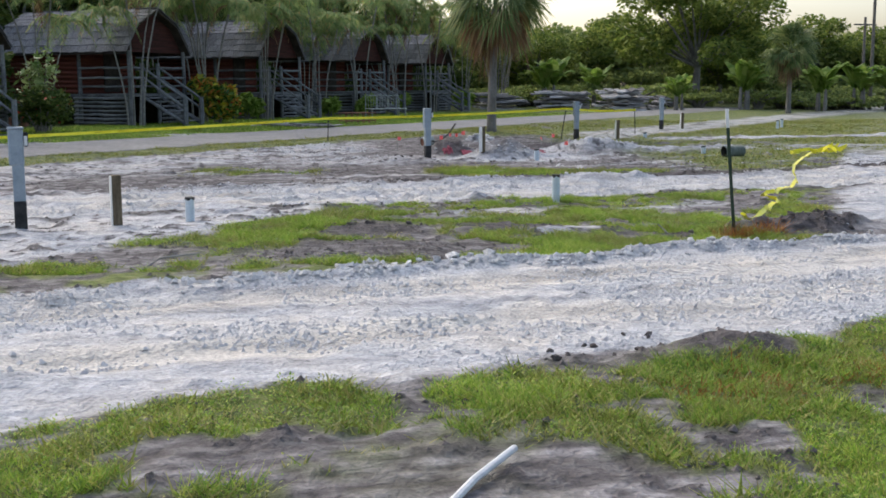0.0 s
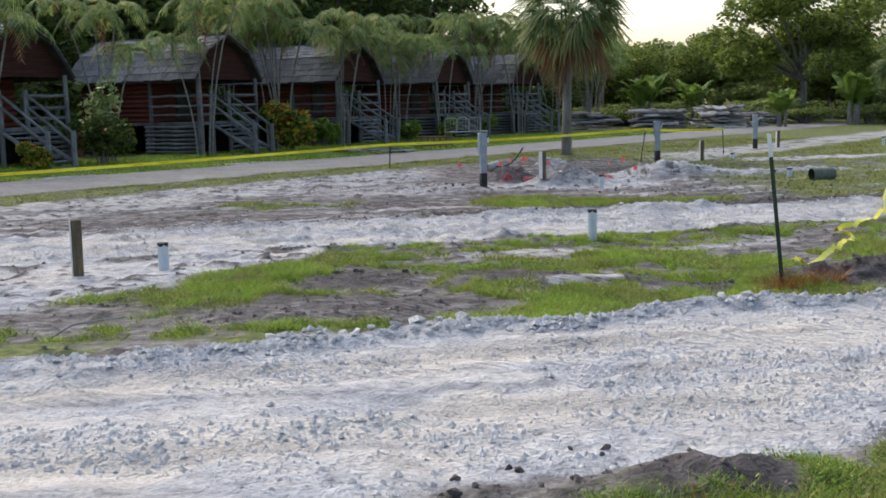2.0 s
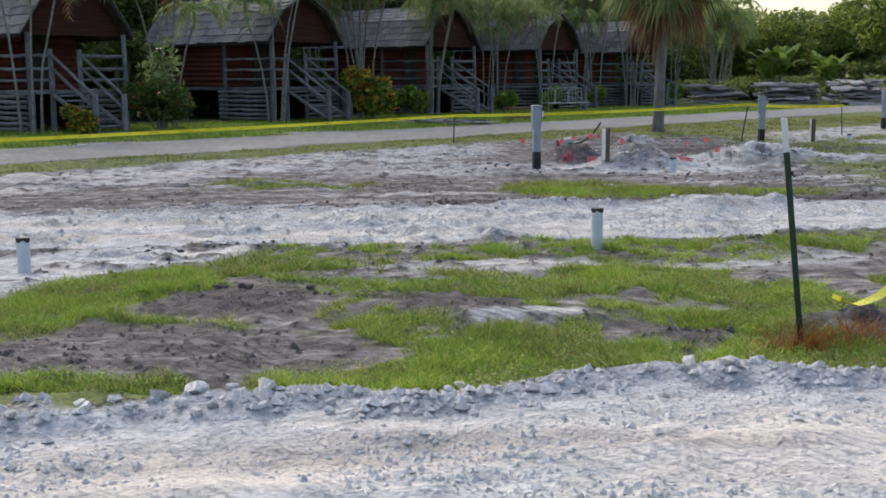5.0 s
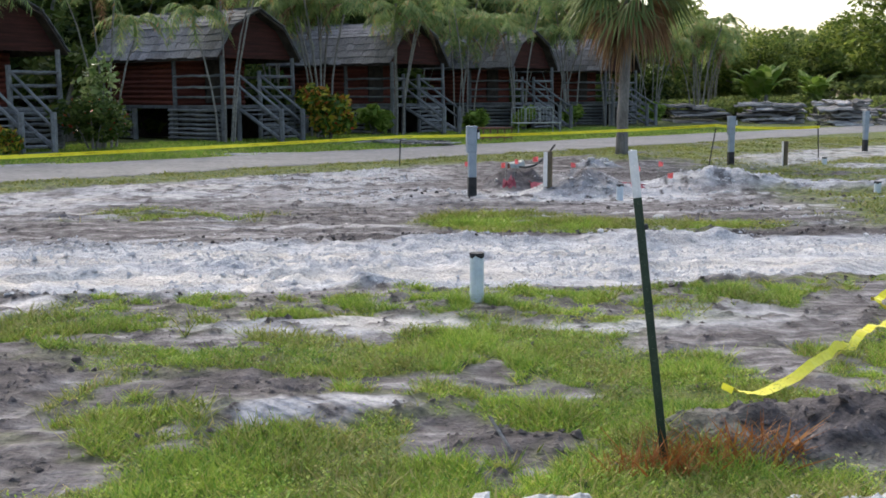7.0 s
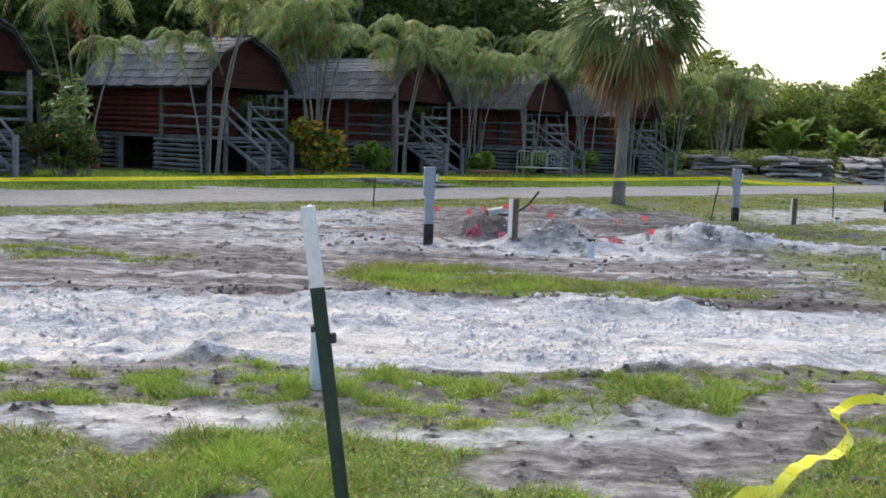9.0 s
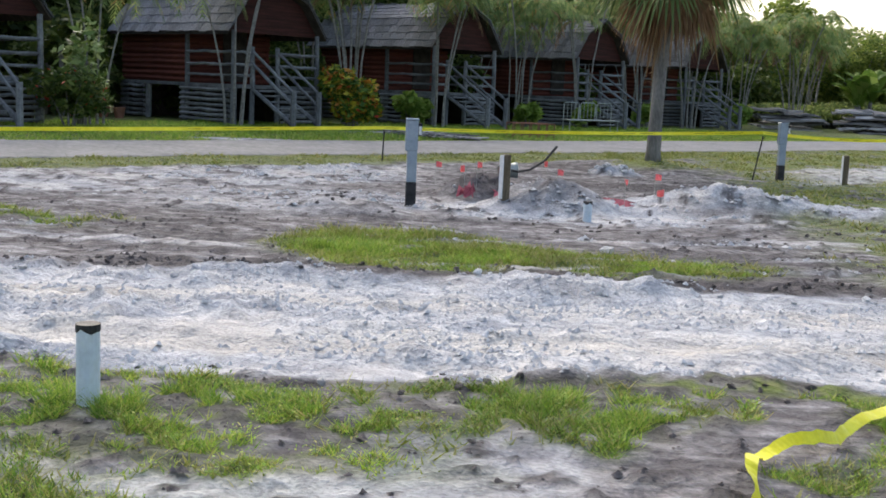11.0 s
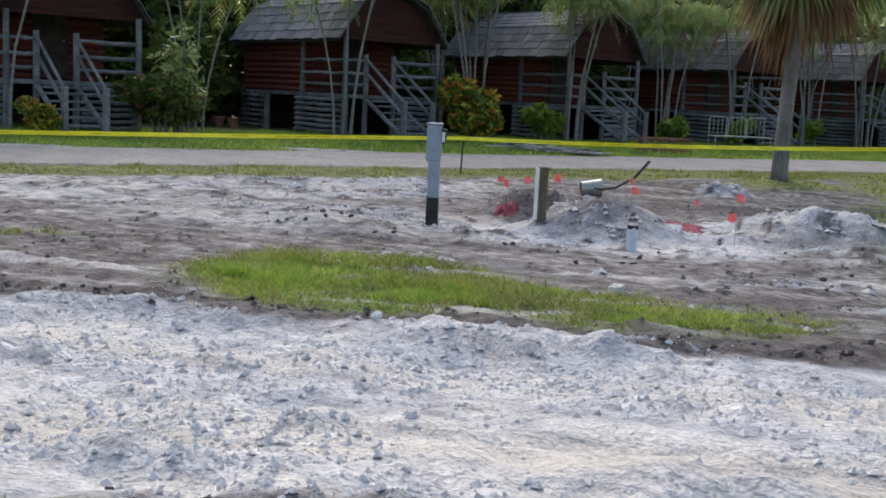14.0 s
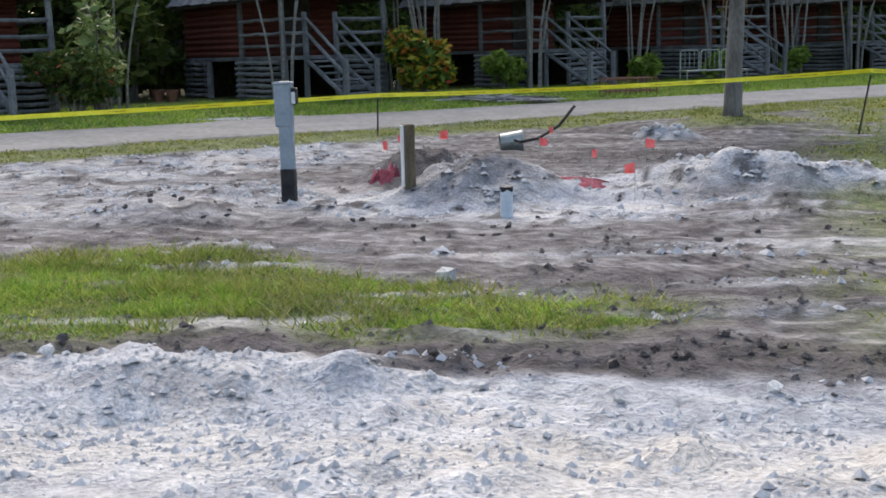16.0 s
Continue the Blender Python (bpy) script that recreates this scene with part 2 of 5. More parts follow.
def surface(name, low, high, scale=6, rough=0.85, metal=0.0, bump=0.3, stretch=None, vary=0.0, distance=0.02, worn=0.8):
    """A mottled surface between two colours, with a coarse and a fine grain."""
    m, n, l, b = shader(name, rough)
    coarse, grain = noise_of(n, l, scale, 6, stretch), noise_of(n, l, scale * 7, 4, stretch)
    col = ramp_of(n, l, coarse, [(0.3, low), (0.7, high)])
    dim = ramp_of(n, l, grain, [(0.3, (0.6, 0.6, 0.6)), (0.65, (1.1, 1.1, 1.1))])
    col = mix_of(n, l, worn, col, dim, "MULTIPLY")
    if vary:
        info = n.new("ShaderNodeObjectInfo")
        tone = ramp_of(n, l, info.outputs["Random"], [(0, (1 - vary,) * 3), (1, (1 + vary,) * 3)])
        col = mix_of(n, l, 1.0, col, tone, "MULTIPLY")
    l.new(col, b.inputs["Base Color"])
    b.inputs["Metallic"].default_value = metal
    if bump:
        bump_of(n, l, b, grain, bump, distance)
    return m


def leafy(name, stops, rough=0.55, translucent=0.25):
    """Leaves whose tone changes from leaf to leaf."""
    m, n, l, b = shader(name, rough)
    g = n.new("ShaderNodeNewGeometry")
    col = ramp_of(n, l, g.outputs["Random Per Island"], stops)
    patch = ramp_of(n, l, noise_of(n, l, 0.7, 3), [(0.3, (0.65, 0.7, 0.65)), (0.7, (1.2, 1.15, 1.0))])
    col = mix_of(n, l, 1.0, col, patch, "MULTIPLY")
    l.new(col, b.inputs["Base Color"])
    if translucent:
        t = n.new("ShaderNodeBsdfTranslucent")
        l.new(col, t.inputs["Color"])
        mx = n.new("ShaderNodeMixShader")
        mx.inputs["Fac"].default_value = translucent
        l.new(b.outputs["BSDF"], mx.inputs[1])
        l.new(t.outputs["BSDF"], mx.inputs[2])
        l.new(mx.outputs["Shader"], n["Material Output"].inputs["Surface"])
    return m


def ground_material():
    m, n, l, b = shader("ground_cover", 0.95)
    def attr(key):
        a = n.new("ShaderNodeAttribute")
        a.attribute_name = key
        return a.outputs["Fac"]
    big, mid, fine = noise_of(n, l, 0.9, 6), noise_of(n, l, 7, 6), noise_of(n, l, 38, 4)
    dirt = ramp_of(n, l, mid, [(0.3, (0.085, 0.077, 0.077)), (0.5, (0.155, 0.146, 0.147)), (0.72, (0.27, 0.264, 0.265))])
    marl = ramp_of(n, l, mid, [(0.28, (0.30, 0.30, 0.31)), (0.45, (0.44, 0.44, 0.445)), (0.7, (0.57, 0.565, 0.565))])
    marl = mix_of(n, l, 0.8, marl, ramp_of(n, l, big, [(0.34, (0.62, 0.67, 0.74)), (0.48, (0.94, 0.97, 1.01)), (0.66, (1.05, 1.01, 0.95))]), "MULTIPLY")
    tracks = noise_of(n, l, 1.0, 6, (0.35, 3.2, 1.0))
    marl = mix_of(n, l, 0.85, marl, ramp_of(n, l, tracks, [(0.32, (0.68, 0.67, 0.68)), (0.48, (1.0, 1.0, 1.0)), (0.62, (1.12, 1.09, 1.04))]), "MULTIPLY")
    cream = ramp_of(n, l, tracks, [(0.35, (0.40, 0.375, 0.34)), (0.6, (0.60, 0.57, 0.52))])
    marl = mix_of(n, l, attr("packed"), marl, cream)
    dirt = mix_of(n, l, 0.8, dirt, ramp_of(n, l, tracks, [(0.35, (0.5, 0.48, 0.47)), (0.48, (0.9, 0.88, 0.87)), (0.6, (1.4, 1.4, 1.4))]), "MULTIPLY")
    combed = noise_of(n, l, 1.0, 5, (1.1, 12.0, 1.0))
    dirt = mix_of(n, l, 0.7, dirt, ramp_of(n, l, combed, [(0.35, (0.55, 0.54, 0.54)), (0.62, (1.3, 1.3, 1.3))]), "MULTIPLY")
    soil = ramp_of(n, l, mid, [(0.3, (0.028, 0.025, 0.025)), (0.7, (0.125, 0.112, 0.112))])
    turf = ramp_of(n, l, mid, [(0.3, (0.07, 0.09, 0.025)), (0.5, (0.13, 0.165, 0.04)), (0.72, (0.20, 0.195, 0.08))])
    col = mix_of(n, l, attr("marl"), dirt, marl)
    col = mix_of(n, l, attr("dark"), col, soil)
    col = mix_of(n, l, attr("grass"), col, turf)
    col = mix_of(n, l, 0.7, col, ramp_of(n, l, fine, [(0.28, (0.54, 0.54, 0.54)), (0.6, (1.12, 1.12, 1.12))]), "MULTIPLY")
    l.new(col, b.inputs["Base Color"])
    wave = n.new("ShaderNodeTexWave")
    wave.inputs["Scale"].default_value, wave.inputs["Distortion"].default_value = 4.6, 1.0
    wave.bands_direction = "DIAGONAL"
    tc = n.new("ShaderNodeTexCoord")
    l.new(tc.outputs["Object"], wave.inputs["Vector"])
    lugs = n.new("ShaderNodeMath")
    lugs.operation = "MULTIPLY"
    l.new(wave.outputs["Fac"], lugs.inputs[0])
    l.new(attr("tread"), lugs.inputs[1])
    both = n.new("ShaderNodeMath")
    both.operation = "MULTIPLY_ADD"
    l.new(mid, both.inputs[0])
    both.inputs[1].default_value = 1.9
    l.new(lugs.outputs[0], both.inputs[2])
    first = n.new("ShaderNodeBump")
    first.inputs["Strength"].default_value, first.inputs["Distance"].default_value = 0.7, 0.045
    l.new(both.outputs[0], first.inputs["Height"])
    second = bump_of(n, l, b, fine, 1.0, 0.02)
    l.new(first.outputs["Normal"], second.inputs["Normal"])
    return m


M_GROUND = ground_material()
M_LANE = surface("lane_surface", (0.20, 0.195, 0.19), (0.28, 0.27, 0.26), 1.2, 0.9, bump=0.2)
M_MARL = surface("limestone", (0.44, 0.44, 0.44), (0.70, 0.69, 0.67), 9, 0.95, bump=0.6, vary=0.2)
M_RUBBLE = surface("fresh_limestone_rubble", (0.40, 0.40, 0.405), (0.64, 0.635, 0.63), 9, 0.95, bump=0.3, worn=0.4)
M_CLOD = surface("wet_soil", (0.06, 0.053, 0.051), (0.18, 0.158, 0.15), 12, 0.95, bump=0.8, vary=0.25)
M_GRASS = leafy("grass_blades", [(0.0, (0.11, 0.22, 0.03)), (0.4, (0.24, 0.40, 0.06)), (0.75, (0.39, 0.51, 0.08)), (1.0, (0.50, 0.46, 0.16))], 0.6, 0.35)
M_DRYGRASS = leafy("dry_grass", [(0.0, (0.12, 0.17, 0.03)), (0.5, (0.27, 0.30, 0.07)), (1.0, (0.42, 0.36, 0.17))], 0.7)
M_RUST = leafy("rusty_grass", [(0.0, (0.26, 0.08, 0.025)), (0.6, (0.36, 0.15, 0.04)), (1.0, (0.25, 0.14, 0.05))], 0.7)
M_LEAF = leafy("broad_leaves", [(0.0, (0.07, 0.115, 0.025)), (0.5, (0.17, 0.235, 0.05)), (1.0, (0.30, 0.34, 0.085))], 0.6, 0.45)
# darker set than M_BELT: the deep shade by the cabins is put into these tones
M_WOODS = leafy("shaded_woods_leaves", [(0.0, (0.024, 0.045, 0.011)), (0.5, (0.07, 0.112, 0.022)), (0.85, (0.125, 0.165, 0.04)), (1.0, (0.2, 0.23, 0.07))], 0.6, 0.35)
M_BELT = leafy("far_leaves", [(0.0, (0.12, 0.17, 0.06)), (0.5, (0.22, 0.28, 0.09)), (1.0, (0.34, 0.38, 0.13))], 0.7, 0.45)
M_PALM = leafy("palm_leaflets", [(0.0, (0.12, 0.20, 0.07)), (0.55, (0.24, 0.34, 0.12)), (0.9, (0.38, 0.42, 0.17)), (1.0, (0.46, 0.25, 0.10))], 0.6, 0.45)
M_SABAL = leafy("fan_leaves", [(0.0, (0.07, 0.12, 0.045)), (0.6, (0.15, 0.21, 0.08)), (1.0, (0.30, 0.33, 0.14))], 0.55, 0.35)
M_DEAD = leafy("dead_fronds", [(0.0, (0.12, 0.07, 0.045)), (0.6, (0.25, 0.145, 0.085)), (1.0, (0.40, 0.29, 0.18))], 0.85, 0.3)
M_BANANA = leafy("banana_leaves", [(0.0, (0.12, 0.21, 0.035)), (0.6, (0.22, 0.33, 0.06)), (1.0, (0.34, 0.42, 0.12))], 0.7, 0.4)
M_CROTON = leafy("croton_leaves", [(0.0, (0.04, 0.09, 0.015)), (0.45, (0.12, 0.20, 0.03)), (0.75, (0.52, 0.47, 0.05)), (1.0, (0.45, 0.08, 0.03))])
M_PETAL = leafy("red_petals", [(0.0, (0.45, 0.02, 0.03)), (1.0, (0.65, 0.10, 0.06))], 0.5)
M_GRAPE = leafy("sea_grape_leaves", [(0.0, (0.10, 0.17, 0.04)), (0.5, (0.26, 0.34, 0.12)), (1.0, (0.50, 0.56, 0.30))], 0.45)
M_BARK = surface("grey_bark", (0.11, 0.105, 0.095), (0.24, 0.23, 0.215), 5, 0.9, bump=0.6, stretch=(1, 1, 0.3))
M_PALE_BARK = surface("pale_palm_stem", (0.15, 0.145, 0.125), (0.30, 0.29, 0.265), 6, 0.85, bump=0.4, stretch=(1, 1, 2.5))
M_LOG = surface("red_stained_logs", (0.06, 0.018, 0.014), (0.145, 0.042, 0.028), 4, 0.8, bump=0.4, stretch=(0.4, 1, 1), vary=0.18)
# darker than M_LOG: the palms' shade on the gables is put into the colour
M_GABLE = surface("shaded_stained_boards", (0.03, 0.012, 0.010), (0.075, 0.024, 0.018), 3, 0.85, bump=0.4, stretch=(1, 0.3, 5))
M_GREYWOOD = surface("weathered_grey_wood", (0.10, 0.105, 0.11), (0.23, 0.24, 0.245), 5, 0.9, bump=0.5, stretch=(0.5, 0.5, 0.5), vary=0.2)
M_SHINGLE = surface("weathered_shingle", (0.13, 0.133, 0.142), (0.27, 0.275, 0.29), 7, 0.9, bump=0.5, vary=0.28)
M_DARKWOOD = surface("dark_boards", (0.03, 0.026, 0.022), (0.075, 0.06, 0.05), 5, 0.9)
M_PLANK = surface("old_planks", (0.10, 0.098, 0.096), (0.46, 0.44, 0.42), 4, 0.9, bump=0.5, stretch=(0.4, 2, 2), vary=0.6)
M_POSTWOOD = surface("brown_timber", (0.085, 0.066, 0.042), (0.20, 0.16, 0.105), 8, 0.85, bump=0.4, stretch=(2, 2, 0.4))
M_WHITE = surface("white_paint", (0.55, 0.57, 0.58), (0.70, 0.71, 0.71), 12, 0.5, bump=0.1, worn=0.25)
M_PVC = surface("white_plastic", (0.48, 0.56, 0.62), (0.62, 0.68, 0.72), 5, 0.35, bump=0.05, worn=0.25)
M_PEDESTAL = surface("grey_blue_enamel", (0.20, 0.25, 0.29), (0.31, 0.36, 0.41), 5, 0.45, bump=0.06, worn=0.25)
M_BLACK = surface("black_coating", (0.012, 0.012, 0.013), (0.05, 0.05, 0.052), 9, 0.6, bump=0.3)
M_GREEN = surface("dark_green_enamel", (0.012, 0.028, 0.018), (0.03, 0.055, 0.035), 10, 0.45, bump=0.15, worn=0.25)
M_TAPE = surface("yellow_tape", (0.78, 0.68, 0.02), (0.90, 0.83, 0.05), 6, 0.4, bump=0.0, worn=0.25)
M_TAPEINK = surface("black_ink", (0.02, 0.02, 0.02), (0.05, 0.05, 0.04), 6, 0.5, bump=0.0)
M_FLAG = surface("pink_vinyl", (0.90, 0.12, 0.12), (1.0, 0.22, 0.2), 8, 0.5, bump=0.0, worn=0.25)
M_REDDUST = surface("red_marking_paint", (0.24, 0.05, 0.07), (0.45, 0.13, 0.16), 9, 0.95, bump=0.4)
M_STEEL = surface("galvanised_steel", (0.26, 0.29, 0.27), (0.42, 0.45, 0.42), 8, 0.4, metal=0.5, bump=0.1)
M_DRAIN = surface("grey_green_plastic", (0.07, 0.09, 0.08), (0.17, 0.20, 0.175), 6, 0.5, bump=0.1, worn=0.3)
M_TERRA = surface("terracotta", (0.20, 0.09, 0.06), (0.30, 0.15, 0.10), 8, 0.85)
M_ASHPOLE = surface("pole_wood", (0.12, 0.11, 0.10), (0.22, 0.20, 0.18), 3, 0.9)


# ---- mesh tools ----
class Shape:
    """Gathers faces of one mesh."""
    def __init__(self):
        self.v, self.f = [], []

    def quad(self, *p):
        k = len(self.v)
        self.v.extend(tuple(q) for q in p)
        self.f.append(tuple(range(k, k + len(p))))
        return self

    def tube(self, pts, radii, seg=8, cap=True):
        pts = [Vector(p) for p in pts]
        k = len(self.v)
        for i, p in enumerate(pts):
            way = (pts[min(i + 1, len(pts) - 1)] - pts[max(i - 1, 0)]).normalized()
            a = way.cross(Vector((0, 0, 1)) if abs(way.z) < 0.95 else Vector((0, 1, 0))).normalized()
            b = way.cross(a)
            r = radii[i] if isinstance(radii, (list, tuple)) else radii
            for j in range(seg):
                t = 2 * math.pi * j / seg
                self.v.append(tuple(p + r * (math.cos(t) * a + math.sin(t) * b)))
        for i in range(len(pts) - 1):
            for j in range(seg):
                q = (j + 1) % seg
                self.f.append((k + i * seg + j, k + i * seg + q, k + (i + 1) * seg + q, k + (i + 1) * seg + j))
        if cap:
            self.f.append(tuple(k + j for j in reversed(range(seg))))
            self.f.append(tuple(k + (len(pts) - 1) * seg + j for j in range(seg)))
        return self

    def box(self, x0, x1, y0, y1, z0, z1, c=0.0, m=None):
        """A box with its edges cut off by c."""
        bm = bmesh.new()
        bmesh.ops.create_cube(bm, size=1, matrix=Matrix.LocRotScale(((x0 + x1) / 2, (y0 + y1) / 2, (z0 + z1) / 2), None, (x1 - x0, y1 - y0, z1 - z0)))
        if c:
            bmesh.ops.bevel(bm, geom=bm.edges[:], offset=c, segments=1, affect="EDGES")
        if m is not None:
            bm.transform(m)
        k = len(self.v)
        bm.verts.index_update()
        self.v.extend(tuple(v.co) for v in bm.verts)
        self.f.extend(tuple(k + v.index for v in f.verts) for f in bm.faces)
        bm.free()
        return self

    def mesh(self, name, material, smooth=False):
        me = bpy.data.meshes.new(name)
        me.from_pydata(self.v, [], self.f)
        me.materials.append(material)
        if smooth:
            me.polygons.foreach_set("use_smooth", [True] * len(me.polygons))
        me.update()
        return me


def part(name, shape, material, parent, label="", smooth=False, m=None):
    ob = new(name, shape.mesh(name, material, smooth) if isinstance(shape, Shape) else shape)
    ob.parent = parent
    if m is not None:
        ob.matrix_basis = m
    return tagged(ob, label)


def thing(name, label, category, m=None, group="", kind=""):
    ob = new(name)
    if m is not None:
        ob.matrix_basis = m
    return tagged(ob, label, category, group, kind)


def solid(name, shape, material, label, category, m=None, group="", kind="", smooth=False):
    ob = new(name, shape.mesh(name, material, smooth))
    if m is not None:
        ob.matrix_basis = m
    return tagged(ob, label, category, group, kind)


def triangles(name, verts, material):
    """A mesh of loose triangles from an array of shape (n, 3, 3)."""
    me = bpy.data.meshes.new(name)
    n = len(verts)
    me.vertices.add(3 * n)
    me.vertices.foreach_set("co", verts.reshape(-1).astype(np.float32))
    me.loops.add(3 * n)
    me.loops.foreach_set("vertex_index", np.arange(3 * n, dtype=np.int32))
    me.polygons.add(n)
    me.polygons.foreach_set("loop_start", np.arange(0, 3 * n, 3, dtype=np.int32))
    me.update(calc_edges=True)
    me.materials.append(material)
    return me


def quads(name, verts, material):
    """A mesh of loose quads from an array of shape (n, 4, 3)."""
    me = bpy.data.meshes.new(name)
    n = len(verts)
    me.vertices.add(4 * n)
    me.vertices.foreach_set("co", verts.reshape(-1).astype(np.float32))
    me.loops.add(4 * n)
    me.loops.foreach_set("vertex_index", np.arange(4 * n, dtype=np.int32))
    me.polygons.add(n)
    me.polygons.foreach_set("loop_start", np.arange(0, 4 * n, 4, dtype=np.int32))
    me.update(calc_edges=True)
    me.materials.append(material)
    return me


# ---- ground and lane ----
def spread(fine_from, fine_to, step_size, low, high, growth=1.12):
    mid = list(np.arange(fine_from, fine_to, step_size))
    up, gap = [mid[-1]], step_size
    while up[-1] < high:
        gap *= growth
        up.append(up[-1] + gap)
    down, gap = [mid[0]], step_size
    while down[-1] > low:
        gap *= growth
        down.append(down[-1] - gap)
    return np.array(down[:0:-1] + mid + up[1:])


def build_ground():
    xs = spread(-8.5, 9.0, 0.055, -1500, 1500, 1.055)
    ys = np.concatenate([spread(-4.0, 6.0, 0.05, -400, 5.9, 1.12), spread(6.02, 15.0, 0.06, 6.0, 15.0), spread(15.05, 27.0, 0.09, 15.0, 2500, 1.05)])
    ys = np.unique(np.round(ys, 4))
    gx, gy = np.meshgrid(xs, ys)
    x, y = gx.ravel(), gy.ravel()
    z = height(x, y)
    me = bpy.data.meshes.new("ground")
    n, w, h = len(x), len(xs), len(ys)
    me.vertices.add(n)
    me.vertices.foreach_set("co", np.stack([x, y, z], 1).reshape(-1).astype(np.float32))
    i, j = np.meshgrid(np.arange(w - 1), np.arange(h - 1))
    a = (j * w + i).ravel()
    idx = np.stack([a, a + 1, a + w + 1, a + w], 1).astype(np.int32)
    me.loops.add(idx.size)
    me.loops.foreach_set("vertex_index", idx.reshape(-1))
    me.polygons.add(len(idx))
    me.polygons.foreach_set("loop_start", np.arange(0, idx.size, 4, dtype=np.int32))
    me.polygons.foreach_set("use_smooth", np.ones(len(idx), dtype=bool))
    me.update(calc_edges=True)
    for key, values in zip(("grass", "marl", "dark", "tread", "packed"), cover(x, y)):
        me.attributes.new(key, "FLOAT", "POINT").data.foreach_set("value", values.astype(np.float32))
    me.materials.append(M_GROUND)
    return tagged(new("ground", me), "bare marl, churned soil and rough grass of a cleared site", "ground", kind="structure")


build_ground()


def build_lane():
    sh = Shape()
    rows = []
    for k in range(-40, 75):
        u = k * 0.9
        row = []
        for s, drop in ((19.25, -0.06), (19.4, 0.02), (20.4, 0.035), (21.7, 0.035), (22.7, 0.02), (22.85, -0.06)):
            wob = 0.10 * math.sin(u * 0.9 + s) + 0.06 * math.sin(u * 2.3)
            e = Vector((0.671, 0.741, 0)) * u + Vector((-0.7425, 0.6716, 0)) * (s + (wob if drop < 0.03 else 0))
            row.append((e.x, e.y, 0.22 * min(1, max(0, (s - 15) / 12)) + drop))
        rows.append(row)
    for a, b in zip(rows, rows[1:]):
        for p in range(5):
            sh.quad(a[p + 1], a[p], b[p], b[p + 1])
    solid("road", sh, M_LANE, "narrow grey asphalt lane along the cabins", "road", kind="structure")


build_lane()


# ---- cabins ----
PROFILE = [(-0.32, 2.79), (0.4, 3.78), (1.46, 4.32), (2.52, 3.78), (3.24, 2.79)]


def log_row(length, r, seed):
    rnd = random.Random(seed)
    pts = [(length * i / 5, rnd.uniform(-0.012, 0.012), rnd.uniform(-0.015, 0.015)) for i in range(6)]
    return Shape().tube(pts, [r * rnd.uniform(0.85, 1.1) for _ in pts], 6)


